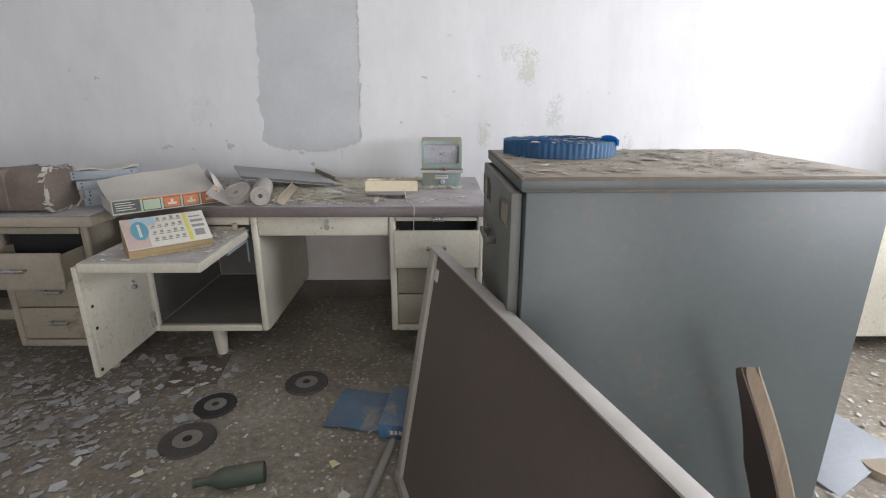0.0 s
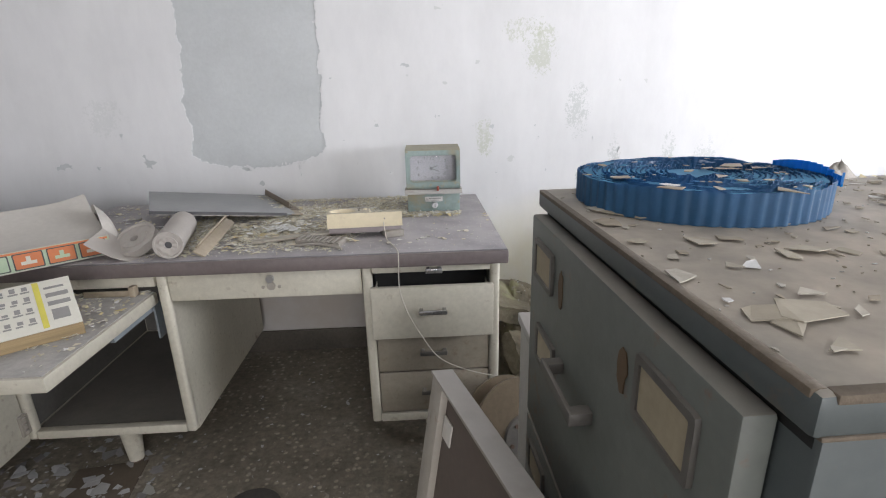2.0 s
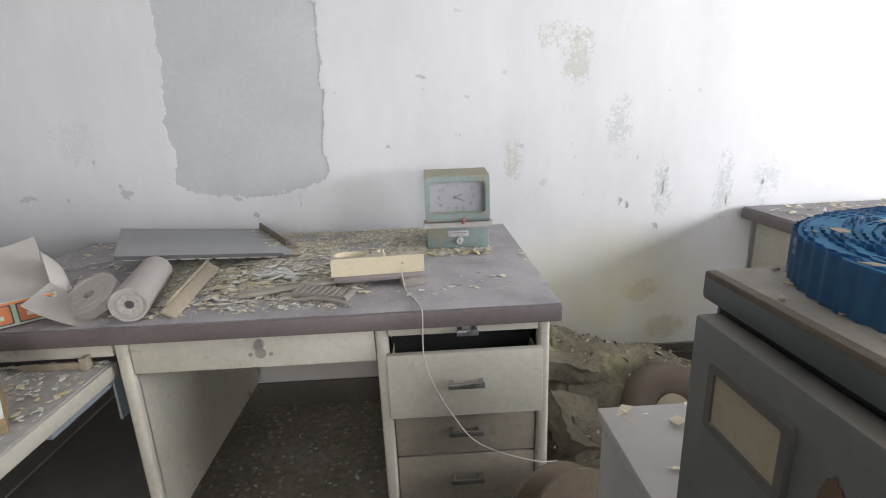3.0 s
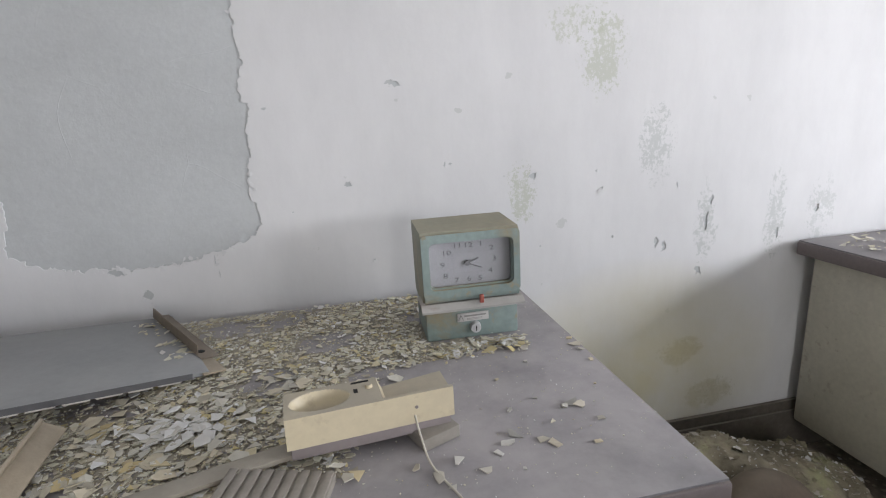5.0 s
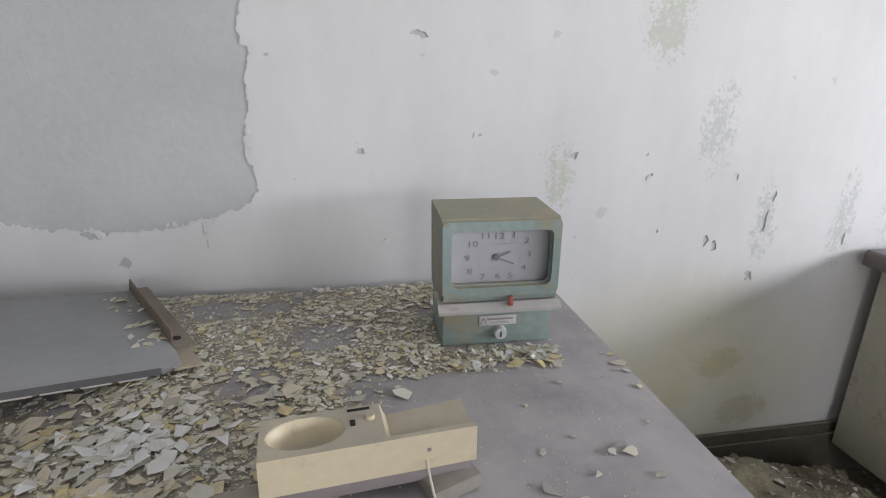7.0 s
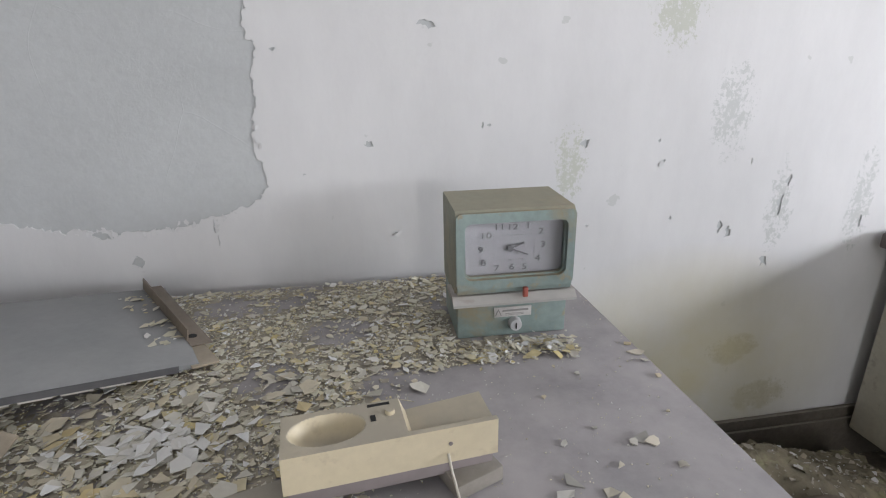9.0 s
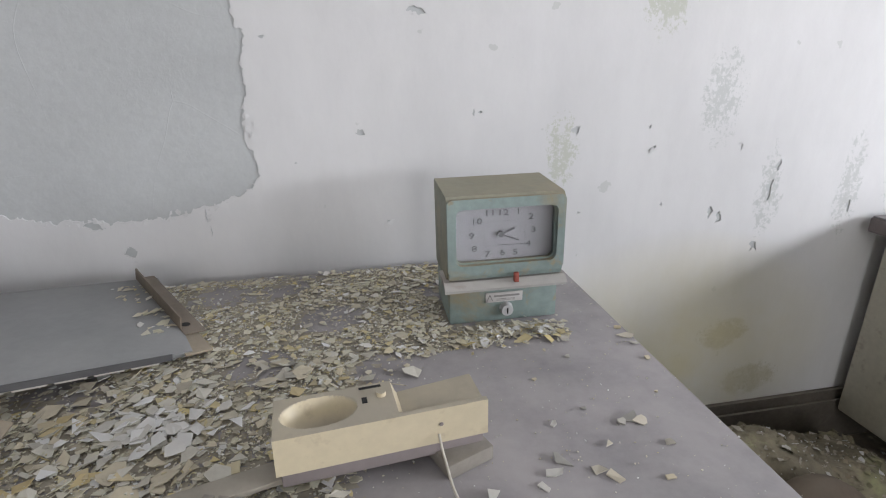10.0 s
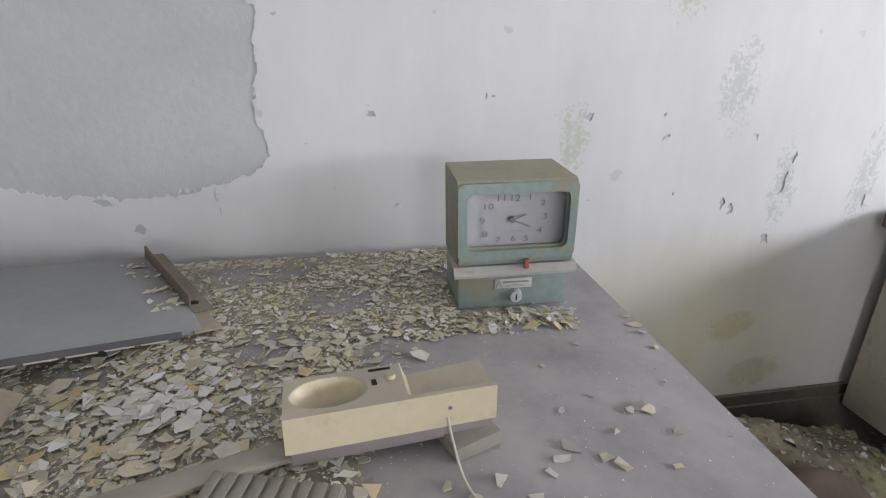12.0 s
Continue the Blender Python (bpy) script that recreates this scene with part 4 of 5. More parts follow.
part("cover", boxes((0.657, 0.855, 1.98, 2.175, 0.4885, 0.500), bevel=0.002), PALE_STEEL, tray, "dusty white top sheet")

# ---- on the main desk ----
# The time clock.
CM = pose(0.0200, 2.565, DESK_Z, 0, 0, -1.0)
clock = thing("time_clock", (0.0165, 2.62, DESK_Z), "pale green steel time clock with a square dial, rusty and dusty", "time clock")
W, D = 0.205, 0.140
bm = boxes((-W / 2 + 0.002, W / 2 - 0.002, 0.004, D, 0.0, 0.078), bevel=0.006, m=CM)
part("base", bm, CLOCK_GREEN, clock)
bm = prism(bmesh.new(), [(-0.017, 0.072), (-0.017, 0.0765), (-0.004, 0.0875), (D * 0.4, 0.0875), (D * 0.4, 0.079), (-0.002, 0.079), (-0.015, 0.072)], -W / 2 - 0.007, W / 2 + 0.007, CM)
part("card_lip", bm, PALE_STEEL, clock, "dusty sloping lip over the card slot")
head = [(-0.004, 0.125), (-0.008, 0.222), (-0.005, 0.232), (0.004, 0.238), (D - 0.006, 0.243), (D, 0.238), (D, 0.079), (0.022, 0.079), (0.012, 0.089), (0.000, 0.104)]
hb = bmesh.new()
# Hollow head: a shell behind the window frame.
prism(hb, [(0.0105, 0.1155), (0.030, 0.1155), (0.030, 0.232), (0.0085, 0.2255)], -W / 2 + 0.001, W / 2 - 0.001, CM)
hd = part("dial_back", hb, DIAL, clock, "foggy white dial plate")
shell_bm = bmesh.new()
prism(shell_bm, [(-0.003, 0.232), (0.004, 0.238), (D - 0.006, 0.243), (D, 0.238), (D, 0.079), (D - 0.004, 0.079), (D - 0.004, 0.234), (0.006, 0.230)], -W / 2, W / 2, CM)
for a in (-W / 2, W / 2 - 0.004):
    prism(shell_bm, [(-0.006, 0.118), (-0.007, 0.226), (-0.003, 0.232), (D - 0.004, 0.2335), (D - 0.004, 0.079), (0.022, 0.079), (0.010, 0.090), (-0.001, 0.104)], a, a + 0.004, CM)
case = part("case", shell_bm, CLOCK_SIDE, clock, "grimy green steel case")
FM = CM @ pose(0, -0.007, 0.168, 0, 0, 0)
fr = ring(bmesh.new(), rounded(W, 0.134, 0.010), rounded(W - 0.027, 0.100, 0.013), -0.003, 0.006, FM)
ring(fr, rounded(W - 0.027, 0.100, 0.013), rounded(W - 0.033, 0.094, 0.011), 0.0062, 0.0150, FM)
part("dial_frame", fr, CLOCK_GREEN, case)
chin = prism(bmesh.new(), [(-0.0095, 0.106), (-0.0095, 0.101), (-0.004, 0.091), (0.010, 0.0885), (0.024, 0.0885), (0.024, 0.106)], -W / 2 + 0.002, W / 2 - 0.002, CM)
part("chin", chin, CLOCK_GREEN, case)
part("flag", boxes((0.012, 0.021, -0.018, -0.010, 0.084, 0.102), bevel=0.002, m=CM), RED, clock, "small red pointer")
NUMERALS = {12: (0.0, 0.036), 1: (0.027, 0.037), 2: (0.050, 0.026), 3: (0.055, 0.002), 4: (0.046, -0.023), 5: (0.023, -0.037)}
for k in range(1, 13):
    x, z = NUMERALS.get(k, (0, 0))
    if 6 <= k <= 11:
        x, z = (-v for v in NUMERALS[k - 6 or 12])
    part("numeral", words(str(k), 0.0150, FM @ pose(x - 0.003, 0.0146, z) @ Matrix.Diagonal((1.4, 1, 1, 1))), FADED_INK, hd)
bm = bmesh.new()
for k in range(60):
    ang = radians(k * 6)
    sx, sz = math.sin(ang), math.cos(ang)
    f = min(0.036 / max(abs(sx), 1e-6), 0.022 / max(abs(sz), 1e-6))
    box(bm, sx * f - 0.0005, sx * f + 0.0005, 0.0142, 0.0150, sz * f - 0.0005, sz * f + 0.0005, m=FM)
part("minute_marks", bm, FADED_INK, hd)
for ang, ln, w in ((68, 0.026, 0.0032), (112, 0.034, 0.0026)):
    d = Matrix.Rotation(radians(ang), 4, "Y")
    part("clock_hand", boxes((-w / 2, w / 2, 0.0108, 0.0116, -0.005, ln), m=FM @ pose(-0.007, 0, -0.001) @ d), FADED_INK, hd)
part("hub", rod(bmesh.new(), FM @ Vector((-0.007, 0.0098, -0.001)), FM @ Vector((-0.007, 0.015, -0.001)), 0.0055, 0.0055, 14), FADED_INK, hd)
pane = part("pane", boxes((-W / 2 + 0.016, W / 2 - 0.016, 0.0075, 0.0085, -0.046, 0.046), m=FM), GLASS, case, "dusty clear pane")
pane.visible_shadow = False
np_ = part("name_plate", boxes((-0.034, 0.034, 0.0018, 0.0042, 0.0395, 0.0585), bevel=0.0006, m=CM), PLATE, clock, "small pale name plate")
bm = boxes((-0.019, 0.028, 0.0012, 0.0019, 0.050, 0.0535), (-0.014, 0.020, 0.0012, 0.0019, 0.0455, 0.0463), (-0.014, 0.020, 0.0012, 0.0019, 0.0430, 0.0436), m=CM)
plate(bm, [(-0.0325, 0.0425), (-0.031, 0.0425), (-0.0265, 0.0525), (-0.022, 0.0425), (-0.0205, 0.0425), (-0.026, 0.0555), (-0.027, 0.0555)], 0.0010, 0.0019, CM)
part("lettering_bars", bm, GREYBAR, np_)
bm = rod(bmesh.new(), CM @ Vector((0.004, -0.008, 0.026)), CM @ Vector((0.004, 0.005, 0.026)), 0.0105, 0.0125, 24)
lk = part("lock", bm, BRIGHT_STEEL, clock, "chrome cylinder lock")
part("keyhole", boxes((0.0029, 0.0051, -0.0092, -0.0078, 0.020, 0.031), m=CM), BLACK, lk)

# The telephone base lies askew on broken tiles.
TM = pose(-0.2145, 2.270, 0.789, 2.0, 0.9, 6.6)
phone = thing("telephone_base", (-0.21, 2.29, DESK_Z), "yellowed ivory telephone base lying on rubble, its cord trailing", "telephone")
L2, W2, H2 = 0.118, 0.033, 0.051


def phone_top(u, v):
    x, y = -L2 + 2 * L2 * u, -W2 + 2 * W2 * v
    z = H2
    r = math.hypot((x + 0.069) / 0.042, (y - 0.001) / 0.025)
    if r < 1:
        z -= 0.027 * (1 - r ** 3)
    if x > 0.016 and y > -0.026:
        k = min(1.0, (x - 0.016) / 0.007) * (1.0 - 0.45 * (x - 0.016) / (L2 - 0.016))
        z -= 0.019 * k * min(1.0, (y + 0.026) / 0.004)
    return TM @ Vector((x, y, z))


bm = sheet(bmesh.new(), 150, 46, phone_top)
rim_low = {}
for e in [e for e in bm.edges if e.is_boundary]:
    for v in e.verts:
        if v not in rim_low:
            c = TM.inverted() @ v.co
            rim_low[v] = bm.verts.new(TM @ Vector((c.x * 1.008, c.y * 1.03, 0.004)))
    a, b = e.verts
    bm.faces.new((a, b, rim_low[b], rim_low[a]))
ph = part("shell", bm, IVORY, phone)
part("foot_plate", boxes((-L2 + 0.004, L2 - 0.004, -W2 + 0.0005, W2 - 0.002, -0.014, 0.0036), bevel=0.002, m=TM), PHONE_BASE, phone, "mauve-grey underside")
part("switch", boxes((-0.021, -0.015, 0.000, 0.010, H2 - 0.004, H2 + 0.0006), m=TM), BLACK, ph)
part("slot", boxes((-0.022, 0.004, 0.025, 0.029, H2 - 0.003, H2 + 0.0006), m=TM), BLACK, ph)
part("hook_button", rod(bmesh.new(), TM @ Vector((0.002, 0.010, H2 - 0.002)), TM @ Vector((0.002, 0.010, H2 + 0.005)), 0.006, 0.005, 16), IVORY, ph)
part("wear_mark", rod(bmesh.new(), TM @ Vector((0.062, -W2 - 0.0014, 0.030)), TM @ Vector((0.062, -W2 + 0.001, 0.030)), 0.0025, 0.0025, 10), PHONE_BASE, ph)
cord = [(-0.152, 2.240, 0.806), (-0.149, 2.222, 0.788), (-0.140, 2.185, 0.7615), (-0.115, 2.12, 0.7595), (-0.103, 2.068, 0.760), (-0.101, 2.050, 0.745), (-0.103, 2.044, 0.66),
        (-0.09, 2.040, 0.60), (-0.07, 2.040, 0.55), (-0.04, 2.046, 0.49), (0.005, 2.05, 0.42), (0.07, 2.04, 0.385), (0.16, 2.03, 0.36), (0.215, 2.05, 0.34)]
part("cord", tube(bmesh.new(), smooth_path(cord, 8), 0.0016), WIRE, phone, "thin pale cord hanging over the desk edge")

# Broken tiles and strips on the desk.
for name, m, size, mat, label, grooves in (
        ("ribbed_tile", pose(-0.345, 2.185, DESK_Z + 0.006, 0, 3, -14), (0.145, 0.062, 0.014), RIBBED, "broken ribbed grey tile", 9),
        ("ribbed_tile", pose(-0.128, 2.258, DESK_Z + 0.006, 0, 0, 22), (0.062, 0.062, 0.020), RIBBED, "small broken tile under the telephone", 0),
        ("ribbed_tile", pose(-0.295, 2.285, DESK_Z + 0.006, 0, 0, -8), (0.07, 0.05, 0.019), RIBBED, "broken ribbed tile propping up the telephone", 4)):
    bm = boxes((-size[0] / 2, size[0] / 2, -size[1] / 2, size[1] / 2, -0.005, size[2] - 0.005), bevel=0.002, m=m)
    for k in range(grooves):
        x = -size[0] / 2 + size[0] * (k + 0.5) / grooves
        box(bm, x - size[0] / grooves * 0.36, x + size[0] / grooves * 0.36, -size[1] / 2 + 0.001, size[1] / 2 - 0.001, size[2] - 0.006, size[2] - 0.0015, bevel=0.001, m=m)
    solo(name, bm, mat, label, "broken tile", "broken tiles on the desk")
solo("fibreboard_strip", boxes((-0.215, 0.02, -0.016, 0.016, 0.0, 0.007), bevel=0.001, m=pose(-0.348, 2.247, DESK_Z + 0.014, 0, -2.0, 13)), SLAT_GREY, "flat pale fibreboard slat", "slat")
solo("curled_strip", tube(bmesh.new(), smooth_path([(-0.42, 2.16, 0.761), (-0.36, 2.15, 0.768), (-0.30, 2.125, 0.767), (-0.27, 2.11, 0.761)], 8), 0.0048, 6), RIBBED, "dusty curled strip of peeled edging", "edging strip")

# The grey laminate board lying aslant on rubble and on the paper roll.
LB, RB = Vector((-0.928, 2.338, 0.846)), Vector((-0.508, 2.550, 0.774))
ux = (RB - LB).normalized()
uy = Vector((-0.17, 0.30, 0.012)).normalized()
uz = ux.cross(uy).normalized()
uy = uz.cross(ux)
BM = Matrix.Translation(LB) @ Matrix((ux, uy, uz)).transposed().to_4x4()
bl = (RB - LB).length
board = thing("laminate_board", (-0.8, 2.65, DESK_Z), "grey laminate board lying aslant, rusty angle bar at its end", "board")
part("panel", boxes((0, bl, 0, 0.36, -0.009, 0.0), bevel=0.0015, m=BM), BOARD_TOP, board)
part("front_band", boxes((0, bl - 0.03, -0.0025, 0.0, -0.010, 0.0005), m=BM), BOARD_EDGE, board, "dark front edge band")
for k in range(9):
    x = 0.02 + k * (bl - 0.06) / 9
    part("lower_strip", boxes((x, x + (bl - 0.06) / 9 * 0.82, -0.001, 0.02, -0.0135, -0.0095), m=BM), PAPER, board, "broken white strip under the edge")
AM = BM @ pose(bl + 0.010, 0, 0, 0, 0, 7.5)
bar = part("angle_bar", boxes((-0.003, 0.0, 0.085, 0.37, 0.001, 0.023), (-0.003, 0.032, 0.062, 0.37, -0.0015, 0.0014), bevel=0.0006, m=AM), LATH, board, "rusty angle bar")
part("bolt_hole", rod(bmesh.new(), AM @ Vector((0.010, 0.098, 0.001)), AM @ Vector((0.010, 0.098, 0.0024)), 0.0075, 0.0075, 16), BLACK, bar)
part("bracket_end", boxes((-0.022, 0.020, -0.004, 0.066, -0.006, -0.0018), bevel=0.0008, m=AM), SPLIT_WOOD, board, "torn tan end piece")

# Rolls of paper.
roll = thing("paper_roll", (-0.80, 2.25, DESK_Z), "roll of plain paper lying on its side", "paper roll")


def paper_roll(a, b, r, hole, parent):
    bm = bmesh.new()
    a, b = Vector(a), Vector(b)
    q = (b - a).to_track_quat("Z", "Y").to_matrix().to_4x4()
    d = (b - a).length
    M = Matrix.Translation(a) @ q
    n = 40
    loops = []
    for rr, zz in ((hole, d), (r, d), (r, 0.0), (r * 0.86, 0.0), (r * 0.84, 0.004), (r * 0.62, 0.003), (r * 0.60, 0.0), (hole, 0.002), (hole, d)):
        loops.append([bm.verts.new(M @ Vector((rr * math.cos(k * math.tau / n), rr * math.sin(k * math.tau / n), zz + 0.0012 * math.sin(k * 1.3 + rr * 300)))) for k in range(n)])
    for p, s in zip(loops, loops[1:]):
        for k in range(n):
            bm.faces.new((p[k], p[(k + 1) % n], s[(k + 1) % n], s[k]))
    return part("roll", bm, PAPER_ROLL, parent)


paper_roll((-0.757, 2.085, 0.799), (-0.825, 2.34, 0.801), 0.040, 0.010, roll)
part("core", rod(bmesh.new(), (-0.7577, 2.090, 0.799), (-0.7590, 2.100, 0.799), 0.0100, 0.0100, 16), INK, roll, "dark hollow core")
flat = thing("unwinding_roll", (-0.90, 2.26, DESK_Z), "flattened paper roll coming undone on its side", "paper roll")
paper_roll((-0.890, 2.158, 0.806), (-0.886, 2.170, 0.786), 0.064, 0.012, flat)
part("loose_sheet", sheet(bmesh.new(), 16, 8, lambda u, v: (-0.985 + 0.17 * u, 2.078 + 0.10 * v, 0.7585 + 0.055 * (1 - u) ** 3 + 0.02 * v * (1 - u) + 0.004 * math.sin(u * 6)), 0.001), PAPER_ROLL, flat, "loose grey paper end")

solo("split_board", boxes((-0.018, 0.018, 0.0, 0.30, 0.0, 0.006), (-0.020, -0.014, 0.02, 0.29, 0.006, 0.020), bevel=0.001, m=pose(-0.682, 2.095, DESK_Z + 0.006, 6, 34, 6)), SPLIT_WOOD,
     "splintered pale wooden batten", "wooden batten")

# The open carton and the catalogue.
carton = thing("flat_carton", (-1.22, 2.2, DESK_Z), "flattened open cardboard carton with an orange and mint printed side", "carton")
KM = pose(-1.262, 1.885, DESK_Z + 0.004, 0, 0, 41.0)
CL, CWD, CHT = 0.405, 0.235, 0.058
bm = boxes((0, CL, 0, CWD, 0.0, 0.002), (0, CL, 0.0, 0.002, 0.002, CHT), (0, 0.002, 0.002, CWD, 0.002, CHT * 0.9), (CL - 0.002, CL, 0.002, CWD, 0.002, CHT), m=KM)
part("tray", bm, PAPER, carton)
part("flap", sheet(bmesh.new(), 16, 12, lambda u, v: KM @ Vector((CL * u, 0.003 + (CWD + 0.03) * v, CHT - 0.004 + 0.050 * v * v + 0.012 * math.sin(u * 5) * v + 0.055 * u * u * v)), 0.0012), PAPER, carton, "dusty sagging grey flap")
part("torn_flap", sheet(bmesh.new(), 10, 8, lambda u, v: KM @ Vector((CL - 0.004 + 0.03 * v + 0.02 * math.sin(v * 3), 0.02 + 0.20 * u, 0.02 + (0.115 * math.sin(3.0 * u + 0.1)) * (1 - v) + 0.01 * v)), 0.0012), PAPER, carton, "torn standing side flap")
part("printed_side", boxes((0.001, CL - 0.001, -0.0012, -0.0002, 0.003, CHT - 0.001), m=KM), MINT, carton, "mint printed side")
part("dark_panel", boxes((0.004, 0.098, -0.0020, -0.0013, 0.006, CHT - 0.004), m=KM), INK, carton, "dark printed panel of small writing")
bm = bmesh.new()
for k in range(4):
    box(bm, 0.012, 0.080 - 0.012 * (k % 2), -0.0027, -0.0021, 0.016 + k * 0.009, 0.019 + k * 0.009, m=KM)
part("writing_bars", bm, PRINT, carton)
for k in range(4):
    x = 0.108 + k * 0.074
    pic = part("picture", boxes((x, x + 0.062, -0.0020, -0.0013, 0.008, CHT - 0.010), m=KM), ORANGE if k % 4 != 0 else MINT, carton)
    bm = boxes((x + 0.014, x + 0.048, -0.0027, -0.0021, 0.018, 0.027), (x + 0.026, x + 0.036, -0.0027, -0.0021, 0.027, 0.040), m=KM)
    part("drawing", bm, PRINT if k % 2 else MINT, pic)
    part("picture_frame", ring(bmesh.new(), rounded(0.066, 0.046, 0.002, 1), rounded(0.060, 0.040, 0.002, 1), -0.0026, -0.0014, KM @ pose(x + 0.031, 0, 0.028)), INK, pic)
part("orange_band", boxes((0.098, 0.40, -0.0020, -0.0013, CHT - 0.008, CHT - 0.002), m=KM), ORANGE, carton)

GM = pose(-1.088, 1.668, 0.6515, 0, 0, 39.0)
book = thing("catalogue", (-1.0, 1.75, 0.6515), "thick catalogue with a printed cover and brown page edges, propped aslant", "book")
GW, GT = 0.280, 0.138
TL2 = GM @ pose(0, 0, 0.036, 38, 0, 0)
bm = prism(bmesh.new(), [(0.0, 0.0), (0.14, 0.0), (0.110, 0.119), (0.0, 0.034)], 0.0, GW, GM)
part("page_block", bm, PAGES, book, "brown rough page edges")
part("cover", boxes((0.0, GW, -0.006, GT, 0.0, 0.0025), bevel=0.0008, m=TL2), PRINT, book)
part("spine_print", boxes((0.002, 0.075, -0.003, GT - 0.002, 0.0026, 0.0032), m=TL2), ROSE, book)
part("blue_corner", boxes((0.03, 0.108, GT - 0.04, GT - 0.002, 0.0033, 0.0038), m=TL2), PALE_BLUE, book)
oval = bmesh.new()
plate(oval, [(0.028 * math.cos(k * math.tau / 28), 0.043 * math.sin(k * math.tau / 28)) for k in range(28)], 0.0, 0.0009, TL2 @ pose(0.052, 0.075, 0.0048, -90, 0, 0))
part("oval_mark", oval, TEAL, book, "teal oval mark on the cover")
part("mark_bar", boxes((0.047, 0.056, 0.045, 0.105, 0.0049, 0.0054), m=TL2), PRINT, book)
part("yellow_stripe", boxes((0.205, 0.217, 0.0, GT - 0.003, 0.0027, 0.0033), m=TL2), YELLOW, book)
rnd = random.Random(11)
bm = bmesh.new()
for r in range(4):
    for c in range(5):
        x, y = 0.088 + c * 0.023, 0.018 + r * 0.031
        box(bm, x, x + rnd.uniform(0.012, 0.019), y, y + 0.004, 0.0027, 0.0032, m=TL2)
        box(bm, x + 0.004, x + 0.015, y + 0.007, y + rnd.uniform(0.013, 0.020), 0.0027, 0.0032, m=TL2)
for x, y, w, h in ((0.228, 0.018, 0.034, 0.03), (0.225, 0.06, 0.045, 0.012), (0.225, 0.085, 0.045, 0.012), (0.225, 0.11, 0.04, 0.006)):
    box(bm, x, x + w, y, y + h, 0.0027, 0.0032, m=TL2)
part("cover_print", bm, GREYBAR, book, "grey printed pictures and bars of writing")

# ---- on the left desk ----
bundle = thing("wrapped_bundle", (-1.64, 2.05, DESK_Z), "bundle wrapped in crumpled brown paper, torn at its end", "bundle")
bm = bmesh.new()
n, mN = 28, 22
rings = []
for i in range(n + 1):
    u = i / n
    loop = []
    for k in range(mN):
        a = k * math.tau / mN
        cx, cz = math.cos(a), math.sin(a)
        p = 4.0
        r = (abs(cx) ** p + abs(cz) ** p) ** (-1 / p)
        q = Vector((-2.05 + 0.510 * u, 2.025 + 0.095 * r * cx, DESK_Z + 0.088 + 0.086 * r * cz))
        if cz > -0.5:
            q += noise.noise_vector(q * 14) * 0.012 + noise.noise_vector(q * 40) * 0.005
        loop.append(bm.verts.new(q))
    rings.append(loop)
for a, b in zip(rings, rings[1:]):
    for k in range(mN):
        bm.faces.new((a[k], a[(k + 1) % mN], b[(k + 1) % mN], b[k]))
bm.faces.new(rings[0])
bm.faces.new(rings[-1][::-1])
part("wrapping", bm, KRAFT, bundle)
rnd = random.Random(5)
bm = bmesh.new()
for k in range(26):
    a = k * math.tau / 26
    y, z = 2.025 + 0.092 * max(-1, min(1, 1.25 * math.cos(a))), DESK_Z + 0.088 + 0.083 * max(-1, min(1, 1.25 * math.sin(a)))
    box(bm, -0.010, 0.006 + 0.012 * rnd.random(), -0.013, 0.013, -0.0012, 0.0012, m=pose(-1.543, y, max(z, DESK_Z + 0.006), rnd.uniform(-30, 30) + math.degrees(a) + 90, rnd.uniform(-12, 12), rnd.uniform(-12, 12)))
part("torn_edge", bm, PAPER, bundle, "torn pale paper end")
part("cord", boxes((-1.70, -1.688, 1.928, 2.122, DESK_Z + 0.02, DESK_Z + 0.176), bevel=0.004), KRAFT, bundle)

CHAN = ((-1.500, 2.080, 0.0, 33.0), (-1.485, 2.070, 0.0365, 30.0), (-1.505, 2.060, 0.073, 31.0), (-1.550, 2.085, 0.1095, 27.0))


def channel(k, x, y, z, turn):
    ch = thing("steel_channel", (x + 0.15, y + 0.1, DESK_Z + z), "blue-grey pressed steel channel stacked on the desk", "steel channel", "stack of channels")
    m = pose(x, y, DESK_Z + z, 0, 0, turn)
    part("profile", boxes((0, 0.25, 0, 0.060, 0.0, 0.002), (0, 0.25, 0, 0.002, 0.002, 0.036), (0, 0.25, 0.058, 0.060, 0.002, 0.036), (0, 0.25, 0.002, 0.058, 0.034, 0.036), bevel=0.0006, m=m), STEEL_BLUE, ch)
    for xx in (0.018, 0.230):
        for zz in (0.012, 0.026):
            part("bolt_hole", rod(bmesh.new(), m @ Vector((xx, -0.0008, zz)), m @ Vector((xx, 0.001, zz)), 0.0035, 0.0035, 10), BLACK, ch)


for k, row in enumerate(CHAN):
    channel(k, *row)
solo("loose_paper", sheet(bmesh.new(), 14, 10, lambda u, v: (-1.53 + 0.17 * u, 2.115 + 0.09 * v + 0.07 * u, DESK_Z + 0.1510 + 0.004 * math.sin(u * 7 + v * 3) + 0.006 * v), 0.004), PAPER,
     "dusty crumpled paper sheet lying on the channels", "paper")

